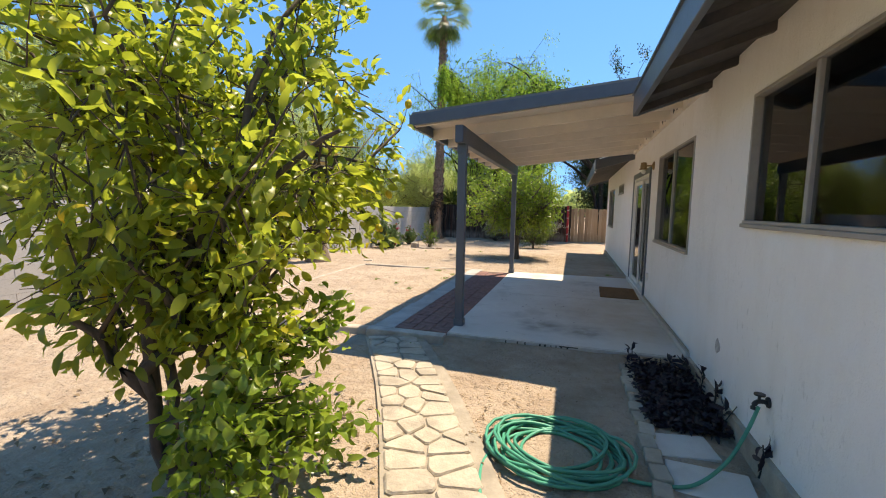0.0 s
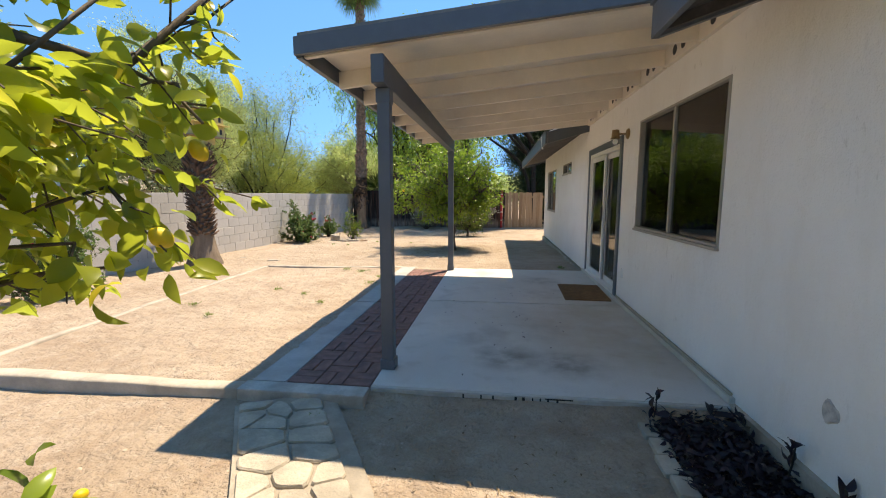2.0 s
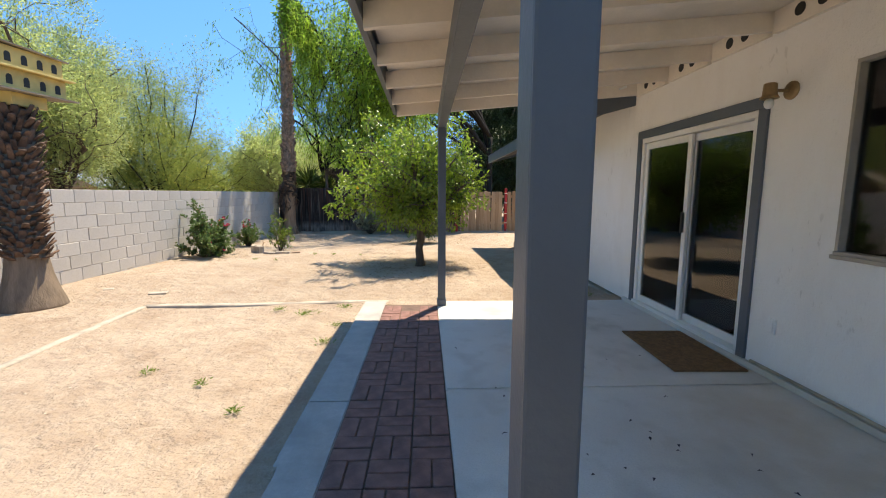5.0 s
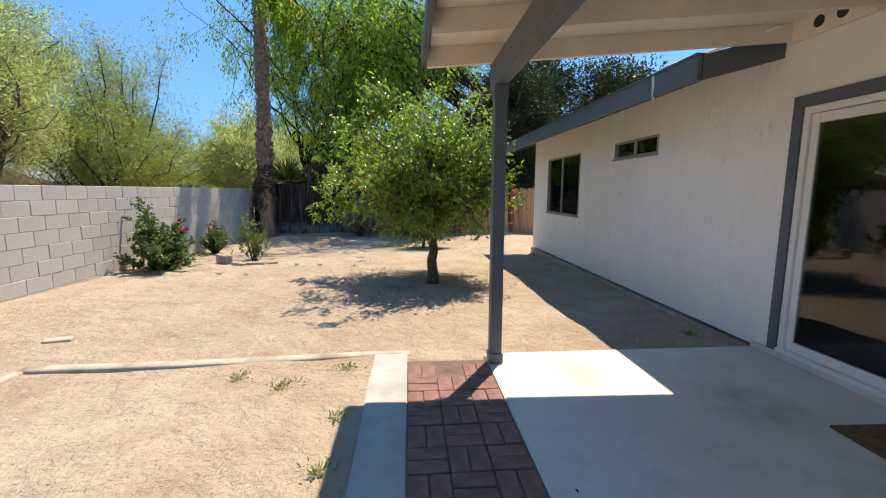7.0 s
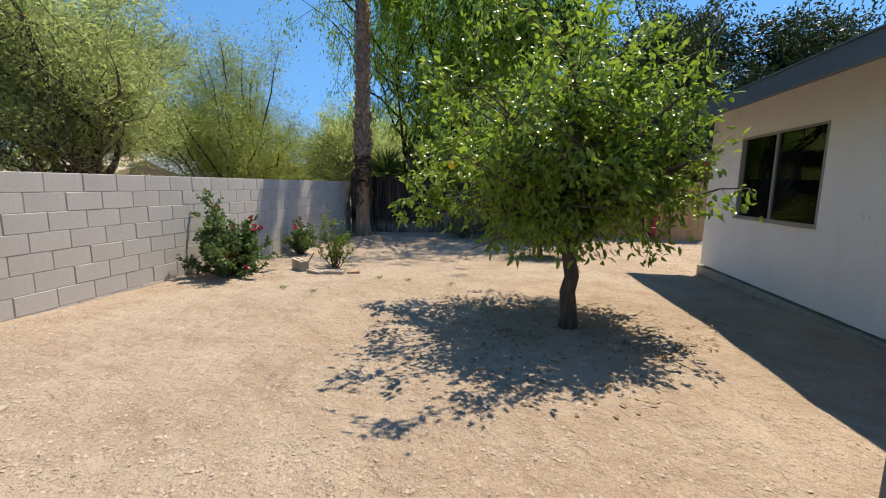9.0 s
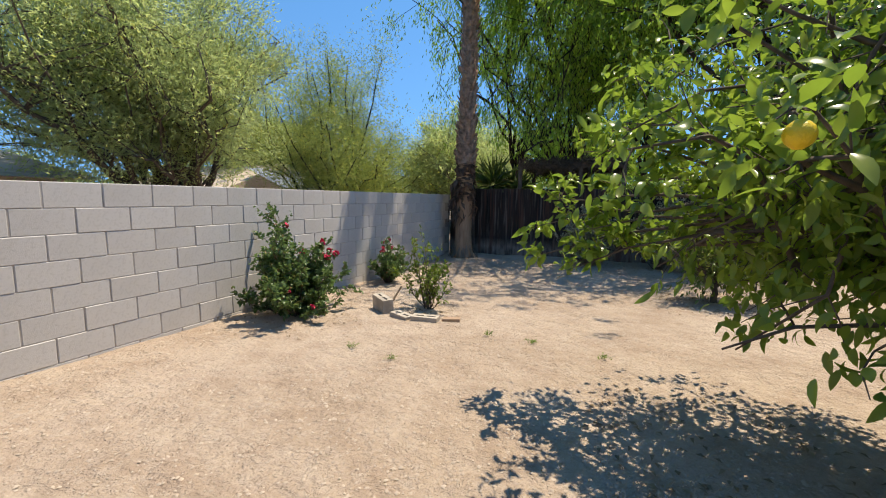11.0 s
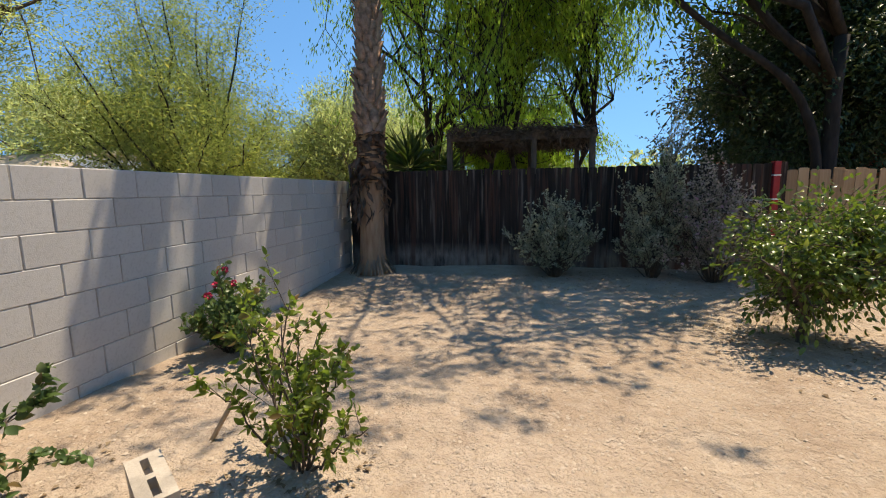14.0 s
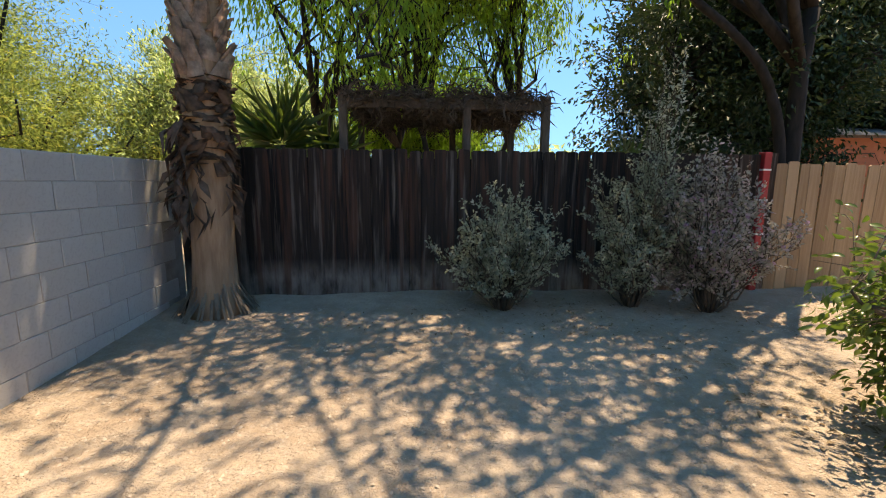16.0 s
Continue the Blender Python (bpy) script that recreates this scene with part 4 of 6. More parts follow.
sage1 = wand_bush("sage_bush", "grey-green sage bush against the dark fence", (-3.42, 19.3, -0.1), 41, 46, (0.72, 0.42, 1.25), (0.045, 0.022), L_SAGE, 13, 16)
sage2 = wand_bush("sage_bush", "tall grey sage bush with a leaning spire", (-2.05, 19.3, -0.1), 42, 46, (0.55, 0.38, 1.5), (0.045, 0.022), L_SAGE, 13, 16, spire=(0.22, 0, 2.3))
sage3 = wand_bush("sage_bush", "spreading grey sage bush with pale purple flowers", (-1.30, 19.15, -0.1), 43, 48, (0.78, 0.42, 1.5), (0.045, 0.024), L_SAGEP, 13, 16)
rose1 = wand_bush("rose_bush", "large green rose bush with red flowers by the block wall", (-6.27, 13.62, -0.08), 51, 56, (0.50, 0.80, 0.84), (0.051, 0.034), L_ROSE, 11, 17, tilt=1.0, spire=(-0.25, -0.05, 1.22), wide=0.009, bare=0.12, share=0.09)
rose0 = wand_bush("rose_bush", "grey-green flowering bush by the block wall", (-6.15, 6.3, -0.03), 54, 44, (0.55, 0.8, 1.05), (0.052, 0.032), L_ROSE, 9, 12, wide=0.009, bare=0.15)
rose2 = wand_bush("rose_bush", "small rose bush with red flowers by the block wall", (-6.42, 16.0, -0.12), 52, 28, (0.34, 0.52, 0.66), (0.0505, 0.032), L_ROSE, 9, 13, wide=0.008, bare=0.15)
rose3 = wand_bush("rose_bush", "sparse young rose bush in a block-edged bed", (-5.04, 14.6, -0.1), 53, 15, (0.42, 0.42, 0.84), (0.0505, 0.024), L_ROSEY, 8, 10, wide=0.008, bare=0.2, tilt=0.6)


def lower_shoots():
    """Leafy shoots low on the lemon tree's trunk."""
    rng = np.random.default_rng(18)
    stems = bmesh.new()
    pos, way = [], []
    for i in range(46):
        a = rng.uniform(-1.5, 1.3)
        tip = np.array([0.62 + 0.38 * math.cos(a) * rng.uniform(0.2, 1), -0.02 + 0.5 * math.sin(a), rng.uniform(0.18, 0.95)])
        pts = curve_points((0.05, 0, rng.uniform(0.02, 0.4)), tip, (0, 0, 0.1), 6, rng, 0.015)
        bm_tube(stems, pts, np.linspace(0.008, 0.003, 6), 4)
        for k in range(34):
            s = pts[rng.integers(2, 6)] + rng.normal(size=3) * 0.06
            pos.append(s)
            way.append(unit(tip) * 0.7 + rng.normal(size=3) * 0.7)
    pos, way = np.array(pos), np.array(way)
    keep = pos[:, 2] > 0.05
    sh = part("low_shoot", stems, M_BARK, lemon, smooth=True)
    part("shoot_leaves", leaf_mesh("shoot_leaves", pos[keep], way[keep], 0.085, 0.043, rng, L_CITRUS, fine=True), None, sh, "fresh green leaves near the ground")


lower_shoots()


def reaching_branch():
    """A long side branch with a few large leaves at its end."""
    rng = np.random.default_rng(29)
    wood = bmesh.new()
    pos, way = [], []
    for a, b, n in (((0.2, 0.7, 1.66), (0.60, 1.58, 1.46), 24), ((0.45, 1.25, 1.56), (0.58, 1.40, 1.44), 12), ((0.15, 0.75, 1.8), (0.58, 1.38, 1.75), 4)):
        pts = curve_points(np.array(a), np.array(b), (0, 0, 0.05), 7, rng, 0.01)
        bm_tube(wood, pts, np.linspace(0.008, 0.0028, 7), 5)
        for i in range(n):
            k = 2 + int(4.99 * (i + rng.uniform()) / n)
            pos.append(pts[min(k, 6)] + rng.normal(size=3) * 0.008)
            way.append(np.array([0.55, 0.75, -0.55]) + rng.normal(size=3) * 0.55)
    br = part("side_branch", wood, M_BARK, lemon, smooth=True)
    part("branch_leaves", leaf_mesh("branch_leaves", np.array(pos), np.array(way), 0.072, 0.034, rng, L_LEMON, fine=True), None, br, "large yellow-green leaves")


reaching_branch()


def low_branches():
    """Low side branches of the orange tree that reach out towards the rose bed."""
    rng = np.random.default_rng(37)
    wood = bmesh.new()
    pos, way = [], []
    for tip in ((-1.83, 0.78, 1.18), (-1.80, 0.74, 0.98), (-1.70, 0.70, 1.36), (-1.62, 0.62, 0.90), (-1.56, 0.62, 1.66), (-1.48, 0.55, 1.18), (-1.38, 0.75, 0.98), (-1.30, 0.85, 1.45), (-1.34, 0.45, 1.80), (-1.15, 0.9, 1.1)):
        tip = np.array(tip)
        pts = curve_points((-0.35, 0.2, 1.25), tip, (0, 0, 0.22), 8, rng, 0.02)
        bm_tube(wood, pts, np.linspace(0.016, 0.003, 8), 5)
        for k in range(7):
            o = pts[rng.integers(4, 8)]
            d = unit(unit(tip) * 0.6 + rng.normal(size=3) * 0.6)
            e = o + d * rng.uniform(0.10, 0.22)
            bm_tube(wood, [o, e], [0.003, 0.002], 3, False)
            u = rng.uniform(0.1, 1.0, 12)[:, None]
            pos.append(o + (e - o) * u + rng.normal(size=(12, 3)) * 0.02)
            way.append(d * 0.7 + rng.normal(size=(12, 3)) * 0.6 + np.array([0, 0, -0.35]))
    br = part("low_branch", wood, M_BARK, orange, smooth=True)
    part("branch_leaves", leaf_mesh("branch_leaves", np.concatenate(pos), np.concatenate(way), 0.085, 0.036, rng, L_CITRUS, fine=True), None, br, "glossy green leaves")


low_branches()


def fruit(name, material, root, places, r, long, label):
    """Single fruits hung on the crown's twigs."""
    bm = bmesh.new()
    bmesh.ops.create_uvsphere(bm, u_segments=14, v_segments=10, radius=r)
    for v in bm.verts:
        k = v.co.z / r
        v.co.z *= long
        if abs(k) > 0.9:
            v.co.z *= 1.06
    me = mesh_of(bm, material, True, name)
    for i, p in enumerate(places):
        part(name, me, None, root, label if i == 0 else "", at=pose(*p, 20 * (i % 3), 15 * (i % 4), 40 * i))


def pick(tips, rng, n, test):
    out = [p for p in tips if test(p)]
    return [tuple(out[i] - np.array([0, 0, 0.05])) for i in rng.choice(len(out), min(n, len(out)), replace=False)]


fruit("lemon", M_LEMON, lemon, pick(lt, lr, 13, lambda p: p[0] > -0.3 and p[2] > 0.4), 0.025, 1.25, "ripe yellow lemon")
fruit("orange", M_ORANGE, lemon, pick(lt, lr, 1, lambda p: p[0] > 0.2 and p[2] > 2.2), 0.032, 1.0, "ripe orange fruit")
fruit("orange", M_LEMON, orange, pick(ot, orr, 1, lambda p: p[1] < -0.9 and p[2] < 1.6), 0.030, 1.0, "yellow unripe orange fruit")


def flowers(root, tips, rng, n, material, size, test, label, name="flower"):
    """Small flower heads of overlapping petals."""
    for p in pick(tips, rng, n, test):
        p = (p[0], p[1], p[2] + 0.075)
        k = 26
        way = unit(rng.normal(size=(k, 3)) + np.array([0, 0, 0.25]))
        place = np.tile(np.array(p), (k, 1)) + way * size * 0.25
        part(name, leaf_mesh(name, place, way, size * 0.55, size * 0.6, rng, material, curl=0.3), None, root, label)


flowers(rose1[0], rose1[2], rose1[3], 3, M_PETAL, 0.045, lambda p: p[2] < 0.35 and p[0] > 0.1, "dark red rose")
flowers(rose1[0], rose1[2], rose1[3], 8, M_PETAL, 0.058, lambda p: p[2] > 0.62 and 0.15 < p[1] < 0.6, "bright red rose")
flowers(rose0[0], rose0[2], rose0[3], 5, M_PETAL, 0.045, lambda p: p[0] > 0.1, "red flower")
flowers(rose2[0], rose2[2], rose2[3], 6, M_PETAL, 0.04, lambda p: p[2] > 0.5, "red rose")
flowers(sage3[0], sage3[2], sage3[3], 40, M_PINK, 0.028, lambda p: p[1] < 0, "pale purple flower")


# ---------------------------------------------------------------- palms
def palm_tree():
    rng = np.random.default_rng(3)
    x0, y0 = -6.33, 19.42
    root = thing("fan_palm", (x0, y0, -0.12), "very tall fan palm with leaf-boot trunk", "palm tree")
    H = 10.3
    hs = np.array([0, 0.08, 0.25, 0.6, 1.2, 1.6, 2.5, 4, 6, 8, H])
    rs = np.array([0.30, 0.26, 0.215, 0.195, 0.19, 0.195, 0.19, 0.145, 0.125, 0.115, 0.11])
    lean = lambda h: (0.018 * h + 0.0 * h, 0.0)
    part("trunk", tube([(*lean(h), h) for h in hs], rs, 16), M_PALM, root, "smooth tan lower trunk", smooth=True)
    for nm, lo, hi, mat, nn, out, lab in (("old_boot_layer", 1.45, 2.25, M_BOOTD, 150, 0.05, "shaggy dark dry leaf bases"), ("boot_layer", 2.15, 9.9, M_BOOT, 640, 0.055, "criss-crossed tan leaf bases")):
        vs, fs = [], []
        for i in range(nn):
            h = lo + (hi - lo) * (i + rng.uniform()) / nn
            a = i * 2.39996 + rng.uniform(-0.2, 0.2)
            r = np.interp(h, hs, rs) + 0.005
            c, s = math.cos(a), math.sin(a)
            o = np.array([*lean(h), h]) + np.array([c, s, 0]) * r
            tang = np.array([-s, c, 0]) + np.array([0, 0, rng.uniform(-0.25, 0.25)])
            w, ln = rng.uniform(0.06, 0.095), rng.uniform(0.12, 0.20)
            ou = np.array([c, s, 0]) * out * rng.uniform(0.5, 1.8)
            d = np.array([0, 0, ln if nm == "boot_layer" else -ln * rng.uniform(-0.6, 1.0)]) + tang * rng.uniform(-0.09, 0.09)
            b = len(vs)
            vs += [o - tang * w, o + tang * w, o + tang * w * 0.55 + d + ou, o - tang * w * 0.55 + d + ou, o - tang * w * 0.9 - np.array([c, s, 0]) * 0.03, o + tang * w * 0.9 - np.array([c, s, 0]) * 0.03, o + tang * w * 0.5 + d + ou - np.array([c, s, 0]) * 0.02, o - tang * w * 0.5 + d + ou - np.array([c, s, 0]) * 0.02]
            fs += [[b, b + 1, b + 2, b + 3], [b + 4, b + 7, b + 6, b + 5], [b + 3, b + 2, b + 6, b + 7], [b, b + 3, b + 7, b + 4], [b + 1, b + 5, b + 6, b + 2]]
        part(nm, raw_mesh(nm, np.array(vs), np.array(fs), mat), None, root, lab)
    # strips of torn grey bark that hang on two sides
    place, way = [], []
    for i in range(90):
        a = rng.choice([0.15, 3.5, 4.3]) + rng.normal() * 0.35
        h = rng.uniform(1.0, 1.9)
        place.append((math.cos(a) * 0.21, math.sin(a) * 0.21, h))
        way.append((math.cos(a) * 0.35 + rng.normal() * 0.25, math.sin(a) * 0.35 + rng.normal() * 0.25, -1.0))
    part("hanging_bark", leaf_mesh("hanging_bark", np.array(place), np.array(way), 0.30, 0.07, rng, M_BOOTD, curl=0.15), None, root, "strips of torn dry bark")
    # spiky skirt of roots at the foot
    vs, fs = [], []
    for i in range(120):
        a = rng.uniform(0, math.tau)
        c, s = math.cos(a), math.sin(a)
        h = rng.uniform(0.12, 0.34)
        r0 = np.interp(h, hs, rs)
        p0 = np.array([c * r0, s * r0, h])
        p1 = np.array([c, s, 0]) * (0.29 + rng.uniform(0.0, 0.13)) + np.array([0, 0, 0.01])
        t = np.array([-s, c, 0]) * 0.011
        b = len(vs)
        vs += [p0 - t, p0 + t, p1 + t, p1 - t]
        fs.append([b, b + 1, b + 2, b + 3])
    part("root_skirt", raw_mesh("root_skirt", np.array(vs), np.array(fs), M_FIBRE), None, root, "fringe of dry roots")
    # fan leaves
    vs, fs = [], []
    for i in range(46):
        a = i * 2.39996
        el = radians(rng.uniform(-70, 60))
        d = np.array([math.cos(a) * math.cos(el), math.sin(a) * math.cos(el), math.sin(el)])
        hub = np.array([*lean(H), H]) + d * rng.uniform(0.55, 0.8)
        side = unit(np.cross(d, [0, 0, 1.0]))
        nor = np.cross(side, d)
        for k in np.linspace(-1.3, 1.3, 17):
            w = d * math.cos(k) + side * math.sin(k)
            tip = hub + w * 0.75 + np.array([0, 0, -0.22]) + rng.normal(size=3) * 0.03
            t = np.cross(w, nor) * 0.022
            m = hub + w * 0.42
            b = len(vs)
            vs += [hub, m + t, tip, m - t]
            fs.append([b, b + 1, b + 2, b + 3])
        b = len(vs)
        s0 = np.array([*lean(H), H - 0.05])
        vs += [s0 - side * 0.02, s0 + side * 0.02, hub + side * 0.012, hub - side * 0.012]
        fs.append([b, b + 1, b + 2, b + 3])
    part("fronds", raw_mesh("fronds", np.array(vs), np.array(fs), L_PALM), None, root, "green fan fronds")
    return root


palm_tree()


def palm_stump():
    rng = np.random.default_rng(4)
    root = thing("palm_stump", (-6.13, 9.12, -0.05), "dead cut palm stump with shaggy leaf bases", "palm stump")
    hs = [0, 0.06, 0.2, 0.42, 0.62, 1.0, 1.6, 2.1, 2.36]
    rs = [0.34, 0.33, 0.28, 0.225, 0.195, 0.18, 0.185, 0.20, 0.15]
    part("trunk", tube([(0, 0, h) for h in hs], rs, 16), M_FIBRE, root, "grey-brown flared trunk", smooth=True)
    vs, fs = [], []
    for i in range(330):
        h = 0.62 + 1.65 * (i + rng.uniform()) / 330
        a = i * 2.39996
        r = np.interp(h, hs, rs)
        c, s = math.cos(a), math.sin(a)
        o = np.array([c * r, s * r, h])
        t = np.array([-s, c, 0])
        w = rng.uniform(0.028, 0.05)
        up = 0.10 if h < 1.75 else 0.17
        out = rng.uniform(0.05, 0.10) * (1.3 if h > 1.75 else 1)
        d = np.array([c * out, s * out, rng.uniform(0.3, 1.0) * up])
        th = np.array([0, 0, -0.018])
        b = len(vs)
        vs += [o - t * w, o + t * w, o + t * w * 0.6 + d, o - t * w * 0.6 + d, o - t * w + th, o + t * w + th, o + t * w * 0.6 + d + th, o - t * w * 0.6 + d + th]
        fs += [[b, b + 1, b + 2, b + 3], [b + 4, b + 7, b + 6, b + 5], [b + 3, b + 2, b + 6, b + 7], [b, b + 3, b + 7, b + 4], [b + 1, b + 5, b + 6, b + 2]]
    part("boot_layer", raw_mesh("boot_layer", np.array(vs), np.array(fs), M_BOOTD), None, root, "dark shaggy leaf bases")
    return root


palm_stump()


def arch(bm_w, h):
    """The outline of an arched opening, from its middle."""
    return [(-bm_w, 0), (bm_w, 0)] + [(bm_w * math.cos(q * math.pi / 6), h + bm_w * math.sin(q * math.pi / 6)) for q in range(7)]


def bird_house():
    root = thing("bird_house", pose(-6.05, 9.17, 2.36, 2, 3, 0), "pale yellow two-storey wooden bird house on the palm stump", "bird house")
    part("pedestal", box(-0.13, -0.22, -0.05, 0.13, 0.22, 0.09, 0.004), M_YELLOW, root)
    part("base_board", box(-0.27, -0.52, 0.092, 0.27, 0.52, 0.11), M_BIRDROOF, root)
    for w, d, z in ((0.185, 0.435, 0.112), (0.175, 0.42, 0.345)):
        s = part("storey", box(-w, -d, z, w, d, z + 0.21, 0.003), M_YELLOW, root, "pale yellow painted box")
        if z < 0.2:
            part("ledge", box(-w - 0.07, -d - 0.07, z + 0.212, w + 0.075, d + 0.07, z + 0.231, 0.003), M_YELLOW, root)
        for i in range(4):
            yc = -d + 0.15 + i * (2 * d - 0.27) / 3
            # the box is solid: a black arch paints the shaded inside of the opening
            bm = bmesh.new()
            ring = arch(0.036, 0.07)
            a = [bm.verts.new((w + 0.0025, yc + p, z + 0.045 + q)) for p, q in ring]
            b = [bm.verts.new((w - 0.002, yc + p, z + 0.045 + q)) for p, q in ring]
            bm.faces.new(a)
            for j in range(len(a)):
                bm.faces.new((a[j], b[j], b[(j + 1) % len(a)], a[(j + 1) % len(a)]))
            part("entrance", bm, M_BLACK, s, "black arched shape for the shade inside an opening")
    roof = box(-0.27, -0.50, 0.0, 0.235, 0.46, 0.016)
    bmesh.ops.transform(roof, matrix=pose(0, 0, 0.572, -1.5, 4, 1), verts=roof.verts)
    part("roof", roof, M_BIRDROOF, root, "weathered flat roof board")
    return root


bird_house()

# ---------------------------------------------------------------- trees beyond the walls
FAR = [
    # name, label, base, seed, trunk height and radius, crown centre and radii, leaves, bark, limbs, leaves a twig, leaf size, droop, stems
    ("palo_verde", "wide grey-green desert tree beyond the block wall", (-12.6, 16.6), 62, 1.2, 0.15, (-0.5, -0.5, 4.0), (3.7, 3.9, 2.7), L_PALO, M_BARK, 18, 84, (0.09, 0.013), -0.4, 3),
    ("palo_verde", "pale green desert tree beyond the block wall", (-12.6, 6.2), 63, 1.3, 0.18, (0, 0, 3.6), (3.6, 3.6, 2.6), L_PALO, M_PALOBARK, 16, 60, (0.10, 0.016), -0.3, 2),
    ("mesquite_tree", "tall drooping bright green mesquite behind the fence", (-5.2, 24.2), 64, 2.6, 0.11, (0.0, -1.6, 6.5), (4.0, 4.4, 3.9), L_BRIGHT, M_DARKBARK, 15, 20, (0.12, 0.022), 1.5, 2),
    ("mesquite_tree", "tall drooping green mesquite behind the fence", (-3.3, 24.6), 65, 2.8, 0.11, (0.3, 0.0, 6.6), (3.4, 3.6, 3.6), L_BRIGHT, M_DARKBARK, 14, 18, (0.12, 0.022), 1.5, 2),
    ("mesquite_tree", "low bright green mesquite with hanging sprays behind the pergola", (-4.2, 28.4), 74, 1.6, 0.16, (0, 0, 3.5), (4.0, 2.2, 2.7), L_BRIGHT, M_DARKBARK, 14, 34, (0.13, 0.024), 1.5, 2),
    ("shade_tree", "big dark-trunked tree leaning over the gate", (1.15, 21.0), 70, 3.7, 0.14, (-4.0, -0.2, 6.7), (3.5, 3.1, 1.7), L_MESQ, M_DARKBARK, 9, 11, (0.17, 0.055), 0.6, 1),
    ("evergreen_tree", "dense dark evergreen tree beyond the gate", (4.0, 27.5), 66, 1.5, 0.25, (0, 0, 4.6), (3.3, 2.6, 5.2), L_DARK, M_DARKBARK, 18, 28, (0.16, 0.07), 0.2, 1),
    ("evergreen_tree", "dense dark evergreen tree beyond the gate", (7.6, 25.5), 67, 1.5, 0.25, (0, 0, 4.6), (3.0, 2.8, 4.3), L_DARK, M_DARKBARK, 18, 26, (0.16, 0.07), 0.2, 1),
    ("evergreen_tree", "dark evergreen close behind the gate", (1.8, 22.9), 72, 1.2, 0.16, (0.3, 0, 4.0), (2.3, 1.6, 3.9), L_DARK, M_DARKBARK, 18, 44, (0.11, 0.042), 0.2, 1),
    ("palo_verde", "low yellow-green desert tree behind the corner of the walls", (-9.8, 27.0), 73, 1.0, 0.14, (0, 0, 2.9), (3.0, 2.6, 2.3), L_PALO, M_PALOBARK, 14, 40, (0.12, 0.025), -0.3, 3),
    ("palo_verde", "airy pale palo verde far beyond the block wall", (-24.0, 30.0), 68, 1.3, 0.2, (0, 0, 4.2), (5.5, 5.0, 3.2), L_PALO, M_PALOBARK, 14, 20, (0.22, 0.06), -0.1, 3),
    ("mesquite_tree", "green mesquite far beyond the block wall", (-19.0, 4.5), 69, 1.3, 0.2, (0, 0, 4.0), (4.5, 4.5, 3.0), L_MESQ, M_BARK, 14, 20, (0.22, 0.06), 0.2, 3),
    ("mesquite_tree", "pale green mesquite far behind the fence", (-9.5, 33.0), 71, 1.5, 0.2, (0, 0, 3.6), (4.0, 4.0, 2.8), L_PALO, M_PALOBARK, 14, 20, (0.22, 0.06), 0.2, 3),
]
far = {}
for nm, lab, (bx, by), seed, th, tr_, ce, ra, fol, brk, li, lv, lf, dr, st in FAR:
    far[seed] = tree(nm, lab, "tree", (bx, by, -0.12), seed, th, tr_, ce, ra, limbs=li, boughs=12, twigs=8, leaves=lv, leaf=lf, spread=0.36, droop=dr, bark=brk, foliage=fol, stems=st, hollow=0.25, uneven=0.5, plain=True)


wand_bush("palo_verde", "airy yellow-green palo verde with dark fanning limbs beyond the block wall", (-14.3, 25.3, -0.12), 61, 40, (5.0, 4.8, 8.0), (0.11, 0.016), L_GOLD, 34, 70, bark=M_DARKBARK, wide=0.055, bare=0.34, twig=0.07, tilt=0.95, upright=0.02, category="tree", scatter=13, low=1.5)


def old_limb():
    """The shade tree's second stem, bent over to one side."""
    pts = smooth_line([(-0.15, 0, -0.1), (-0.18, 0, 1.0), (-0.19, 0, 1.74), (-0.37, 0, 2.42), (-0.68, 0, 2.97), (-1.18, 0, 3.42), (-1.78, 0, 3.83), (-2.6, -0.1, 4.5), (-3.4, -0.2, 5.6)], 5)
    part("bent_stem", tube(pts, list(np.linspace(0.085, 0.04, len(pts))), 10), M_DARKBARK, far[70][0], "bent black stem", smooth=True)


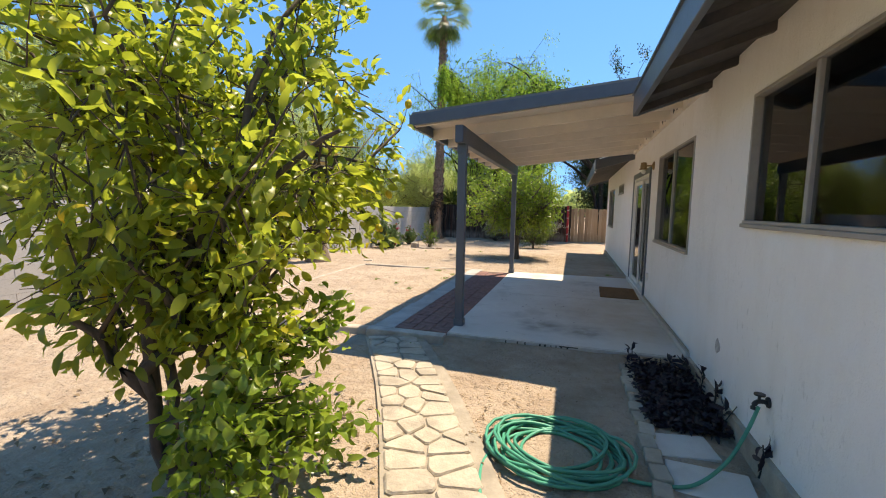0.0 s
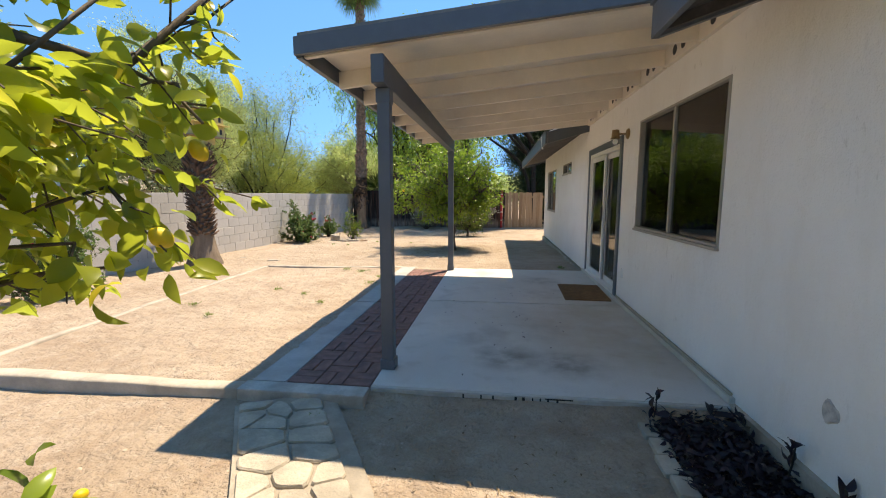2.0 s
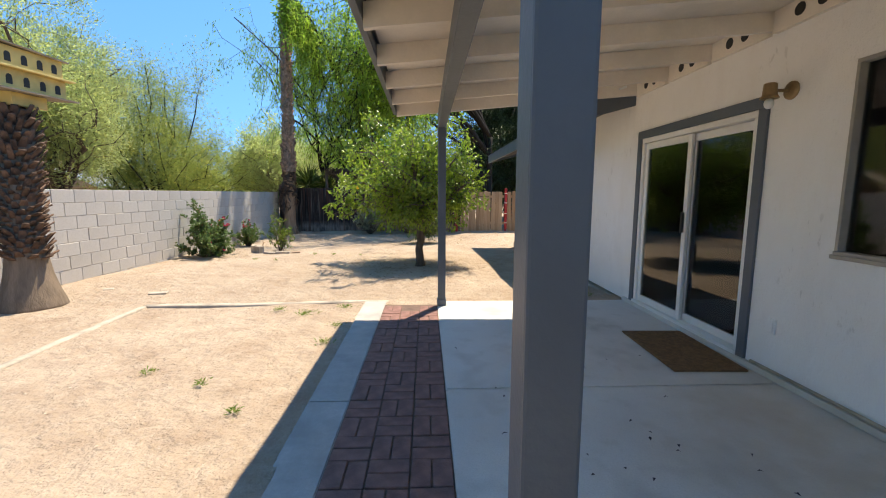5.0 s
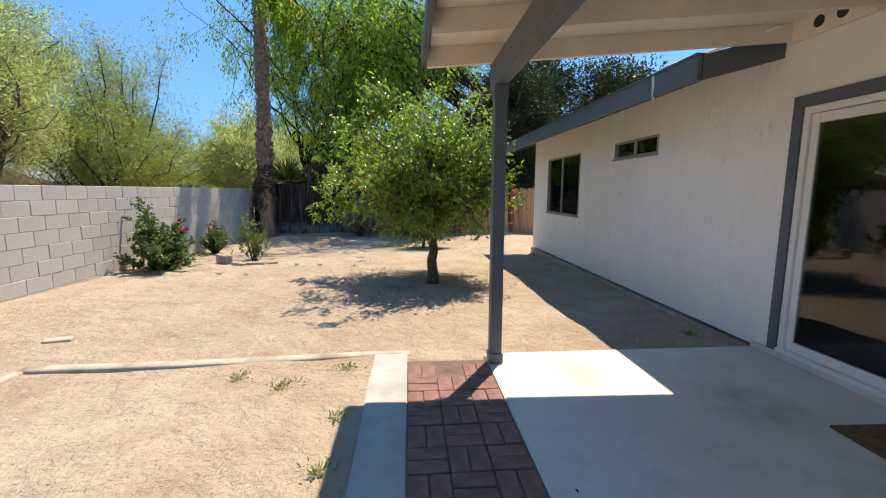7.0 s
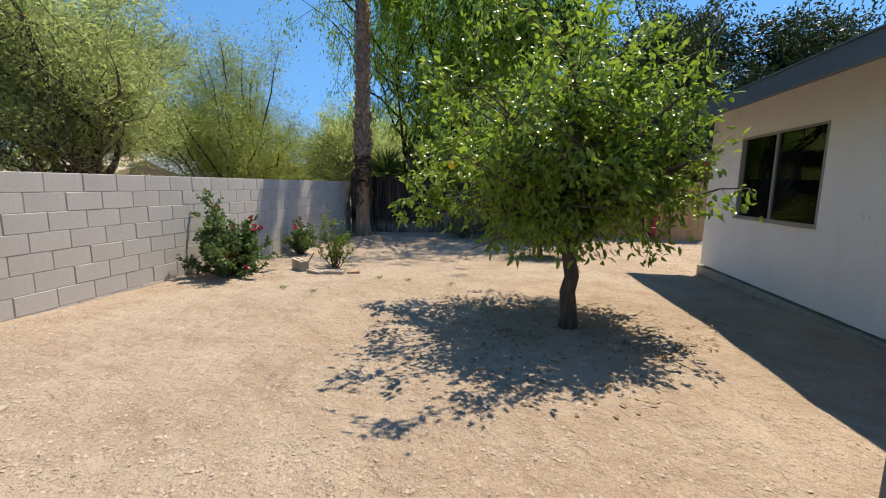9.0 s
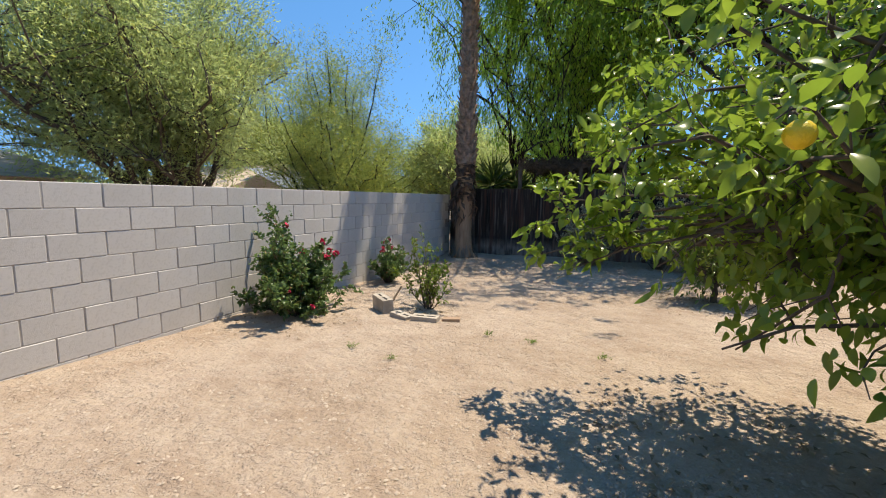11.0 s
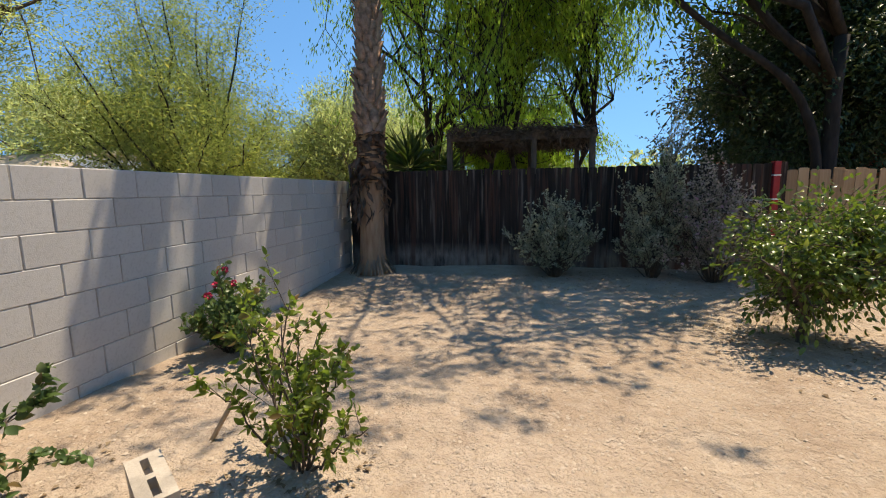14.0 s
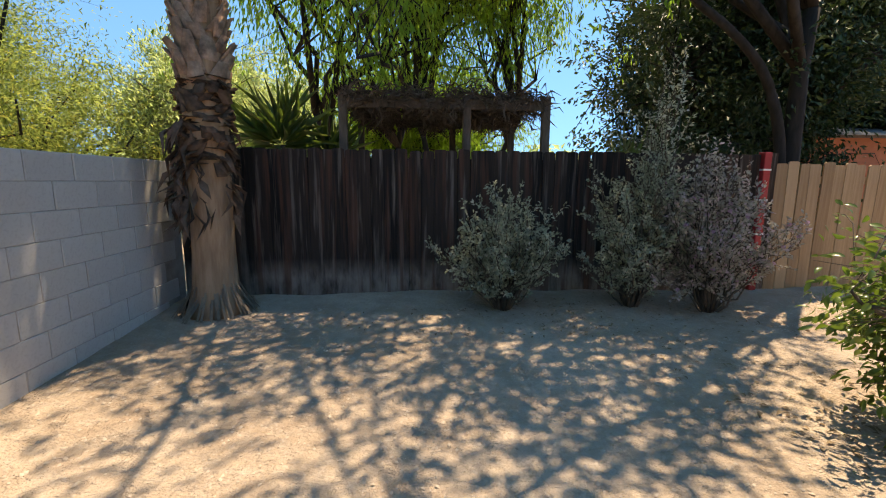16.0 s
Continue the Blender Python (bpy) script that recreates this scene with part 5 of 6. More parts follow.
def shadow_sprays():
    """Boughs added to the mesquite over the yard; their hanging sprays cast the block wall's shadow bands."""
    rng = np.random.default_rng(91)
    root = far[64][0]
    base = np.array([-5.2, 24.2, -0.12])
    wood = bmesh.new()
    pos, way = [], []
    # tips set along the sun's slope, so each curtain shades one strip of wall
    for tip, r, n in (((-5.55, 17.78, 7.3), 0.10, 60), ((-5.55, 18.68, 7.3), 0.10, 60), ((-5.55, 19.8, 7.3), 0.13, 60), ((-5.5, 21.0, 7.2), 0.34, 80), ((-3.6, 17.9, 7.4), 0.6, 30), ((-2.6, 18.6, 7.1), 0.6, 30)):
        tip = np.array(tip) - base
        pts = curve_points((0.1, -1.2, 6.0), tip, (0, 0, 0.9), 9, rng, 0.05)
        bm_tube(wood, pts, np.linspace(0.055, 0.012, 9), 6)
        for i in range(n):
            o = tip + np.array([rng.normal() * r, rng.normal() * r, rng.uniform(-0.3, 0.3)])
            ln = rng.uniform(0.8, 1.6)
            e = o + np.array([rng.normal() * 0.06, rng.normal() * 0.05 - 0.36 * ln, -ln])
            bm_tube(wood, [o, (o + e) / 2, e], [0.004, 0.003, 0.002], 3, False)
            k = rng.uniform(0, 1, 26)[:, None]
            pos.append(o + (e - o) * k + rng.normal(size=(26, 3)) * 0.05)
            way.append(rng.normal(size=(26, 3)) * 0.6 + np.array([0, 0, -0.7]))
    b = part("overhanging_bough", wood, M_DARKBARK, root, smooth=True)
    part("hanging_leaves", leaf_mesh("hanging_leaves", np.concatenate(pos), np.concatenate(way), 0.12, 0.024, rng, L_BRIGHT, plain=True), None, b, "hanging feathery green leaves added to cast bands on the block wall")


# ---------------------------------------------------------------- beyond the fence
def pergola():
    rng = np.random.default_rng(12)
    root = thing("pergola", (0, 0, 0), "rough timber pergola with dry hanging brush on top", "pergola")
    y0, y1, zt = 20.15, 21.9, 2.18
    for x in (-5.13, -3.72, -2.79):
        for y in (y0, y1):
            part("post", box(x - 0.045, y - 0.045, -0.12, x + 0.045, y + 0.045, zt, 0.006), M_BARK, root, "grey weathered post")
    for y in (y0, y1):
        part("beam", box(-5.15, y - 0.03, zt - 0.16, -2.8, y - 0.0, zt - 0.05, 0.004), M_BARK, root)
    for i in range(9):
        x = -5.1 + i * 0.285
        part("slat", box(x, y0 - 0.1, zt - 0.05, x + 0.04, y1 + 0.1, zt - 0.01, 0.003), M_BARK, root)
    n = 5600
    px = rng.uniform(-5.1, -2.83, n)
    sag = 0.16 + 0.07 * np.array([noise.noise((q * 2.6, 0, 5)) for q in px]) + 0.03 * np.sin(px * 9)
    pz = zt + 0.04 - sag * rng.uniform(0, 1, n) * 1.25 + rng.normal(size=n) * 0.025
    pos = np.stack([px, y0 + rng.uniform(-0.14, 1.8, n), pz], 1)
    way = rng.normal(size=(n, 3)) * np.array([1, 1, 0.45]) + np.array([0, 0, -0.15])
    brush = part("brush", leaf_mesh("brush", pos, way, 0.22, 0.012, rng, M_TWIG, curl=0.2), None, root, "tangle of dry twigs hanging from the roof")
    return root


pergola()
old_limb()
shadow_sprays()


def yucca(x, y, z, n, length, seed, label):
    rng = np.random.default_rng(seed)
    root = thing("yucca", (x, y, -0.1), label, "yucca", "yuccas behind the fence")
    part("stem", tube([(0, 0, 0), (0.02, 0, z * 0.5), (0, 0, z)], [0.07, 0.06, 0.06], 8), M_BARK, root, smooth=True)
    d = unit(rng.normal(size=(n, 3)) + np.array([0, 0, 0.7]))
    part("leaf_rosette", leaf_mesh("leaf_rosette", np.tile(np.array([0, 0, z]), (n, 1)) + d * 0.05, d, length, 0.05, rng, L_YUCCA, curl=0.05), None, root, "stiff sword-shaped leaves")


yucca(-6.02, 20.8, 1.75, 130, 0.75, 1, "spiky green yucca behind the corner of the fence")
yucca(-5.5, 21.3, 1.55, 90, 0.7, 2, "spiky green yucca behind the fence")
yucca(-1.5, 20.7, 1.35, 40, 0.6, 3, "small spiky yucca above the fence")


def far_house(name, label, x0, y0, x1, y1, wall_h, ridge, wall_mat, roof_mat, along="y", hip=0.0):
    root = thing(name, (0, 0, 0), label, "house")
    part("wall", box(x0, y0, -0.3, x1, y1, wall_h), wall_mat, root)
    bm = bmesh.new()
    o = 0.5
    if along == "y":
        xm = (x0 + x1) / 2
        c = [(x0 - o, y0 - o, wall_h - 0.08), (x1 + o, y0 - o, wall_h - 0.08), (x1 + o, y1 + o, wall_h - 0.08), (x0 - o, y1 + o, wall_h - 0.08), (xm, y0 - o + hip, ridge), (xm, y1 + o - hip, ridge)]
        fs = ((0, 1, 4), (2, 3, 5), (1, 2, 5, 4), (3, 0, 4, 5), (0, 3, 2, 1))
    else:
        ym = (y0 + y1) / 2
        c = [(x0 - o, y0 - o, wall_h - 0.08), (x0 - o, y1 + o, wall_h - 0.08), (x1 + o, y1 + o, wall_h - 0.08), (x1 + o, y0 - o, wall_h - 0.08), (x0 - o, ym, ridge), (x1 + o, ym, ridge)]
        fs = ((0, 4, 1), (2, 5, 3), (1, 4, 5, 2), (0, 3, 5, 4), (0, 1, 2, 3))
    v = [bm.verts.new(p) for p in c]
    for f in fs:
        bm.faces.new([v[i] for i in f])
    part("roof", bm, roof_mat, root)
    return root


M_TERRA = simple("terracotta_stucco", (0.46, 0.17, 0.10), 0.9, var=0.12, worldly=True)
M_PALEROOF = simple("pale_shingle", (0.46, 0.43, 0.39), 0.9, var=0.25, scale=5, stretch=(1, 1, 6), worldly=True)
M_WHITEROOF = simple("blue_grey_sheet_roof", (0.40, 0.45, 0.53), 0.7, var=0.06, worldly=True)
M_TANWALL = simple("tan_stucco", (0.48, 0.38, 0.29), 0.9, var=0.1, worldly=True)
far_house("neighbour_house", "low house with a pale grey shingle roof", -24.0, 4.5, -14.1, 15.2, 1.70, 3.9, M_TANWALL, M_PALEROOF, "y", 4.5)
h2 = far_house("neighbour_house", "low tan house with a blue-grey lean-to roof", -28.0, 24.9, -20.5, 31.5, 1.75, 3.05, M_TANWALL, M_TANWALL, "x")
bm = bmesh.new()
bm.faces.new([bm.verts.new(c) for c in ((-20.2, 25.6, 2.72), (-20.2, 29.3, 2.72), (-17.4, 29.3, 1.55), (-17.4, 25.6, 1.55))])
bmesh.ops.solidify(bm, geom=list(bm.faces), thickness=0.08)
part("lean_to_roof", bm, M_WHITEROOF, h2, "blue-grey sheet roof")
for y in (25.7, 29.2):
    part("lean_to_post", box(-17.7, y - 0.06, -0.12, -17.58, y + 0.06, 1.55), M_TANWALL, h2)
part("chimney", box(-21.6, 29.4, 1.9, -21.1, 29.9, 3.0, 0.01), M_TERRA, h2, "small brown chimney")
far_house("neighbour_house", "terracotta stucco house beyond the gate", 3.6, 23.2, 12.0, 31.0, 2.2, 3.0, M_TERRA, M_SHINGLE, "x")


def far_woods():
    """Low desert trees and shrubs all round, far off, added to cover the bright horizon sky."""
    rng = np.random.default_rng(55)
    pos = []
    for i in range(120):
        a = math.tau * (i + rng.uniform(-0.4, 0.4)) / 120
        d = rng.uniform(42, 75)
        c = np.array([math.cos(a) * d - 3, math.sin(a) * d + 10, rng.uniform(1.6, 2.6)])
        r = np.array([rng.uniform(2.2, 3.6), rng.uniform(2.2, 3.6), rng.uniform(1.8, 3.0)])
        k = unit(rng.normal(size=(520, 3))) * rng.uniform(0.3, 1.0, (520, 1)) * r
        pos.append(c + k)
    pos = np.concatenate(pos)
    way = rng.normal(size=pos.shape)
    tagged(new("far_trees", leaf_mesh("far_trees", pos, way, 0.8, 0.35, rng, L_PALO, plain=True)), "distant hazy green desert trees, added to cover the bright horizon", "trees", "", "stuff")


far_woods()


# ---------------------------------------------------------------- near the house: path, hose, bed
def clip(poly, p, n):
    """Keeps the part of a polygon on the side of p that n points away from."""
    out = []
    for i, a in enumerate(poly):
        b = poly[(i + 1) % len(poly)]
        da, db = (a - p).dot(n), (b - p).dot(n)
        if da <= 0:
            out.append(a)
        if da * db < 0:
            out.append(a.lerp(b, da / (da - db)))
    return out


M_PATHBED = simple("path_mortar", (0.33, 0.28, 0.225), 0.95, var=0.25, scale=6, worldly=True)


def flagstone_path():
    rng = random.Random(4)
    root = structure("path", mesh_of(path_bed(), M_PATHBED, name="path"), None, "winding path of irregular tan flagstones set in mortar", "path")
    W, L = 0.54, 6.2
    seeds = []
    v = 0.0
    while v < L:
        k = rng.choice((2, 3))
        for i in range(k):
            seeds.append(Vector((W * (i + 0.5) / k + rng.uniform(-0.05, 0.05), v + rng.uniform(-0.06, 0.06))))
        v += rng.uniform(0.14, 0.21)
    for i, s in enumerate(seeds):
        poly = [Vector((0.01, 0)), Vector((W - 0.01, 0)), Vector((W - 0.01, L)), Vector((0.01, L))]
        for j, o in enumerate(seeds):
            if i != j and (o - s).length < 0.9:
                d = (o - s).normalized()
                poly = clip(poly, (o + s) / 2 - d * 0.006, d)
                if len(poly) < 3:
                    break
        if len(poly) < 3:
            continue
        c = sum(poly, Vector((0, 0))) / len(poly)
        # round the corners
        soft = []
        for a, b in zip(poly, poly[1:] + poly[:1]):
            soft += [a.lerp(b, 0.13), a.lerp(b, 0.87)]
        bm = bmesh.new()
        top, mid, low = [], [], []
        h = rng.uniform(-0.003, 0.006)
        for p in soft:
            x, y = path_at(p.x, p.y)
            q = c.lerp(p, 0.93)
            xi, yi = path_at(q.x, q.y)
            z = ground_z(0, y)
            top.append(bm.verts.new((xi, yi, z + 0.045 + h + 0.004 * noise.noise((xi * 9, yi * 9, 0)))))
            mid.append(bm.verts.new((x, y, z + 0.034 + h)))
            low.append(bm.verts.new((x, y, z - 0.03)))
        bm.faces.new(top)
        for k in range(len(top)):
            k2 = (k + 1) % len(top)
            bm.faces.new((top[k], top[k2], mid[k2], mid[k]))
            bm.faces.new((mid[k], mid[k2], low[k2], low[k]))
        part("flagstone", bm, M_FLAG, root)


def path_at(u, v):
    """From across and along the path to the ground plan."""
    y = 4.15 - v * 0.878
    x = -1.86 + v * 0.495 + 0.05 * math.sin(v * 1.3)
    return x + (u - 0.27) * 0.94 + 0.0, y + (u - 0.27) * 0.34


def path_bed():
    bm = bmesh.new()
    rows = []
    for i in range(41):
        v = i * 0.155
        r = []
        for u, dz in ((-0.03, -0.06), (-0.015, 0.028), (0.60, 0.031), (0.63, 0.028), (0.645, -0.06)):
            x, y = path_at(u, v)
            r.append(bm.verts.new((x, y, float(ground_z(0, y)) + dz)))
        rows.append(r)
    for a, b in zip(rows, rows[1:]):
        for k in range(4):
            bm.faces.new((a[k], a[k + 1], b[k + 1], b[k]))
    return bm


def garden_hose():
    rng = np.random.default_rng(9)
    cx, cy, z0 = -0.04, 2.52, -0.105
    root = thing("garden_hose", (cx, cy, z0), "coiled green garden hose lying on the dirt", "hose")
    pts = []
    loops = 15
    for i in range(loops * 22):
        a = i * math.tau / 22
        k = i / 22
        r = 0.40 - 0.13 * abs(math.sin(k * 1.7)) - 0.05 * math.sin(k * 5.1)
        ox, oy = 0.05 * math.sin(k * 2.3), 0.05 * math.cos(k * 3.1)
        z = 0.014 + 0.008 * k * (0.6 + 0.4 * math.sin(a * 1.5 + k)) * (r / 0.4)
        pts.append((ox + math.cos(a) * r * 1.08, oy + math.sin(a) * r * 0.9, z))
    part("coil", tube(pts, 0.0105, 7), M_HOSE, root, "green hose coil", smooth=True)
    tail = [(-0.36, -0.05, 0.015), (-0.40, -0.25, 0.012), (-0.36, -0.5, 0.012), (-0.25, -0.75, 0.012), (-0.05, -0.95, 0.012)]
    part("loose_end", tube(smooth_line(tail, 8), 0.0105, 7), M_HOSE, root, smooth=True)
    lead = [(0.36, -0.16, 0.03), (0.52, -0.16, 0.025), (0.72, -0.10, 0.03), (0.90, 0.02, 0.12), (1.02, 0.12, 0.27), (1.085, 0.175, 0.40)]
    part("lead", tube(smooth_line(lead, 8), 0.0105, 7), M_HOSE, root, "hose lead up to the tap", smooth=True)
    part("coupling", tube([(0.29, -0.16, 0.03), (0.36, -0.16, 0.03), (0.362, -0.16, 0.03), (0.385, -0.16, 0.03)], [0.016, 0.018, 0.021, 0.021], 10), M_KERB, root, "pale plastic coupling")


garden_hose()


def hose_tap():
    root = thing("hose_tap", (HX, 2.71, 0.32), "dark metal garden tap on the stucco wall", "tap")
    part("flange", tube([(-0.002, 0, 0), (-0.012, 0, 0)], [0.032, 0.028], 14), M_BLACK, root)
    part("spout", tube(smooth_line([(-0.01, 0, 0), (-0.05, 0, 0), (-0.075, -0.01, -0.015), (-0.085, -0.02, -0.045)], 5), 0.013, 10), M_BLACK, root, smooth=True)
    part("valve_handle", tube([(-0.05, 0, 0.01), (-0.05, 0, 0.035), (-0.05, 0, 0.036), (-0.05, 0, 0.046)], [0.008, 0.008, 0.028, 0.028], 12), M_BLACK, root)


hose_tap()


def planting_bed():
    rng = np.random.default_rng(15)
    bed = thing("bed_plant", (0.82, 3.75, -0.1), "dark purple trailing plant with dry leaves beside the wall", "plant")
    n = 2600
    pos = np.stack([rng.uniform(-0.27, 0.24, n), rng.uniform(-0.72, 0.56, n), np.abs(rng.normal(size=n)) * 0.028 + 0.012], 1)
    pos[:, 2] *= 1.0 + 0.8 * np.array([noise.noise((p[0] * 4, p[1] * 4, 0)) for p in pos])
    part("foliage", leaf_mesh("foliage", pos, rng.normal(size=(n, 3)) * np.array([1, 1, 0.35]), 0.065, 0.024, rng, L_PURPLE, curl=0.2, fine=True), None, bed, "dark purple leaves")
    for i, (x, y) in enumerate(((-0.24, 0.5), (-0.18, 0.42), (0.2, 0.35), (0.22, 0.0), (0.23, -0.3), (0.2, -0.62), (0.24, -1.1), (0.1, 0.5))):
        h = rng.uniform(0.14, 0.24)
        st = part("stem", tube([(x, y, 0), (x + 0.01, y - 0.02, h * 0.5), (x + rng.normal() * 0.03, y - 0.03, h)], [0.006, 0.005, 0.004], 5), M_BLACK, bed, "thin dark upright stem")
        pl = np.array([(x, y - 0.02, h * (0.45 + 0.08 * k)) for k in range(7)])
        part("leaf_tuft", leaf_mesh("leaf_tuft", pl, rng.normal(size=(7, 3)) + np.array([0, 0, 0.6]), 0.10, 0.035, rng, L_PURPLE, fine=True), None, st)
    for x, y, w, l, rz in ((0.70, 2.86, 0.40, 0.26, 8), (0.78, 2.50, 0.42, 0.30, -6), (0.74, 2.10, 0.40, 0.28, 4)):
        p = tagged(part("paving_slab", box(-w / 2, -l / 2, 0, w / 2, l / 2, 0.045, 0.008, 2), M_CONC, None, at=pose(x, y, -0.135, 1, -1, rz)), "worn grey concrete slab sunk in the dirt", "paver", "slabs in the bed")
    for i in range(14):
        y = 4.12 - i * 0.165
        tagged(part("edging_brick", box(-0.05, -0.075, -0.05, 0.05, 0.075, 0.045, 0.01, 2), M_FOOT, None, at=pose(0.52 + 0.012 * math.sin(i * 2.1), y, -0.105, 3 * math.sin(i), 4 * math.cos(i * 1.7), 5 * math.sin(i * 3.3))), "dirty tan edging brick half sunk in the dirt", "brick", "edging of the bed")


planting_bed()


# ---------------------------------------------------------------- on the house wall and patio
def wall_lamp():
    root = thing("wall_lamp", (HX, 6.90, 2.05), "aged brass wall lamp with a bare white bulb beside the door", "lamp")
    part("back_plate", tube([(-0.001, 0, 0), (-0.012, 0, 0), (-0.022, 0, 0), (-0.03, 0, 0)], [0.062, 0.06, 0.045, 0.016], 20), M_BRASS, root, smooth=False)
    part("arm", tube(smooth_line([(-0.025, 0, 0), (-0.09, 0.01, 0.0), (-0.13, 0.02, 0.0)], 5), 0.011, 10), M_BRASS, root, smooth=True)
    part("holder", tube([(-0.14, 0.02, 0.05), (-0.14, 0.02, 0.045), (-0.14, 0.02, -0.03), (-0.14, 0.02, -0.05), (-0.14, 0.02, -0.055)], [0.03, 0.04, 0.045, 0.058, 0.05], 16), M_BRASS, root, "brass bell holder", smooth=False)
    bm = bmesh.new()
    bmesh.ops.create_uvsphere(bm, u_segments=14, v_segments=9, radius=0.03, matrix=Matrix.Translation((-0.14, 0.02, -0.085)) @ Matrix.Diagonal((1, 1, 1.25, 1)))
    part("bulb", bm, M_FRAME, root, "white unlit bulb", smooth=True)


wall_lamp()


def outlet():
    root = thing("power_outlet", (HX, 6.85, 0.40), "small weathered grey outlet cover on the stucco", "outlet")
    part("cover", box(-0.018, -0.035, -0.055, -0.001, 0.035, 0.055, 0.006, 2), M_STUCCO, root)
    part("flap", box(-0.026, -0.028, -0.045, -0.0185, 0.028, 0.045, 0.004), M_STUCCO, root)


outlet()
M_PATCH = simple("grey_patch", (0.52, 0.50, 0.47), 0.9, var=0.3, scale=30)
bm = tube([(0.001, 0, 0), (-0.006, 0, 0)], [0.055, 0.045], 18)
for v in bm.verts:
    v.co.z *= 1 + 0.25 * math.sin(v.co.y * 60)
tagged(part("wall_patch", bm, M_PATCH, None, at=(HX, 3.61, 0.36)), "round rough repair patch in the stucco", "patch")
tagged(part("wall_conduit", tube([(HX - 0.017, 4.36, 0.078), (HX - 0.015, 5.3, 0.080), (HX - 0.017, 7.0, 0.079)], 0.012, 8), M_FOOT, None, smooth=True), "thin painted pipe along the foot of the wall", "pipe")
tagged(part("door_mat", box(-0.28, -0.46, 0.0, 0.28, 0.46, 0.016, 0.006, 2), M_MAT, None, at=pose(0.75, 7.39, 0.021, 0, 0, -2)), "brown coir door mat on the concrete", "mat")


def roof_bracket():
    root = thing("roof_bracket", (0.40, 9.7, 2.40), "bent white metal pipe bracket on the eave", "bracket")
    part("pipe", tube(smooth_line([(0.0, 0.02, -0.22), (-0.02, 0.0, -0.10), (0.0, -0.04, 0.03), (0.25, -0.4, 0.10), (0.5, -0.75, 0.17)], 6), 0.014, 8), M_FRAME, root, smooth=True)


roof_bracket()


# ---------------------------------------------------------------- small things in the yard
def hollow_block(l, w, h):
    """A concrete block with two narrow open cells."""
    bm = bmesh.new()
    t, e = w * 0.385, 0.034
    xs = (-l / 2, -l / 2 + e, -e / 2, e / 2, l / 2 - e, l / 2)
    ys = (-w / 2, -w / 2 + t, w / 2 - t, w / 2)
    for i in range(5):
        for j in range(3):
            bm_box(bm, xs[i], ys[j], 0, xs[i + 1], ys[j + 1], h - 0.05 if i in (1, 3) and j == 1 else h)
    bmesh.ops.remove_doubles(bm, verts=bm.verts, dist=0.0005)
    return bm


for a, size, lab in ((pose(-5.47, 14.22, -0.12, 3, 3, -36), (0.34, 0.13, 0.21), "tan hollow concrete block standing on its side"),
                     (pose(-5.12, 14.06, -0.12, 0, 2, -22), (0.29, 0.14, 0.075), "tan half-height hollow block sunk in the dirt"),
                     (pose(-4.81, 14.04, -0.12, 0, 0, 6), (0.31, 0.14, 0.09), "tan half-height hollow block sunk in the dirt")):
    tagged(part("concrete_block", hollow_block(*size), M_KERB, None, at=a), lab, "block", "edging of the rose bed")
tagged(part("brick", box(-0.10, -0.05, 0, 0.10, 0.05, 0.06, 0.006, 2), M_CLAY, None, at=pose(-4.54, 14.17, -0.115, 0, -3, 16)), "single tan clay brick edging the rose bed", "brick")
tagged(part("wood_scrap", box(-0.01, -0.012, 0, 0.01, 0.012, 0.24, 0.003), M_FENCE2, None, at=pose(-5.62, 14.72, -0.10, -20, 25, 0)), "thin tilted stake in the dirt", "stake")
tagged(part("concrete_scrap", box(-0.11, -0.05, 0, 0.11, 0.05, 0.05, 0.008), M_KERB, None, at=pose(-5.05, 9.75, -0.05, 0, 0, 15)), "broken concrete piece on the dirt", "rubble")
tagged(part("concrete_scrap", box(-0.06, -0.05, 0, 0.06, 0.05, 0.06, 0.008), M_KERB, None, at=pose(-5.85, 9.95, -0.05, 0, 0, 35)), "small broken concrete piece on the dirt", "rubble")


def weed(x, y, s, seed):
    rng = np.random.default_rng(seed)
    s *= 0.6
    n = int(110 * s / 0.15)
    a = rng.uniform(0, math.tau, n)
    r = np.abs(rng.normal(size=n)) * s * 0.5
    pos = np.stack([np.cos(a) * r, np.sin(a) * r, rng.uniform(0, 0.03, n)], 1)
    way = np.stack([np.cos(a), np.sin(a), rng.uniform(0.2, 1.4, n)], 1)
    tagged(part("weed", leaf_mesh("weed", pos, way, 0.032, 0.010, rng, L_WEED), None, None, at=(x, y, float(ground_z(x, y)) + 0.005)), "small green weed in dry dirt", "weed", "weeds in the yard")


for i, (x, y, s) in enumerate(((-2.75, 8.62, 0.2), (-2.35, 8.9, 0.16), (-2.32, 7.7, 0.14), (-2.32, 8.2, 0.12), (-3.1, 8.8, 0.12), (-2.6, 6.5, 0.1), (-3.0, 6.9, 0.1), (-5.0, 12.9, 0.09), (-4.55, 12.8, 0.07),
                                (0.75, 9.45, 0.16), (-3.5, 7.1, 0.09), (-4.1, 6.2, 0.1), (-4.0, 13.8, 0.08), (-2.9, 13.6, 0.08), (-3.55, 13.75, 0.08), (-1.55, 4.0, 0.06), (-3.6, 5.8, 0.09))):
    weed(x, y, s, 200 + i)


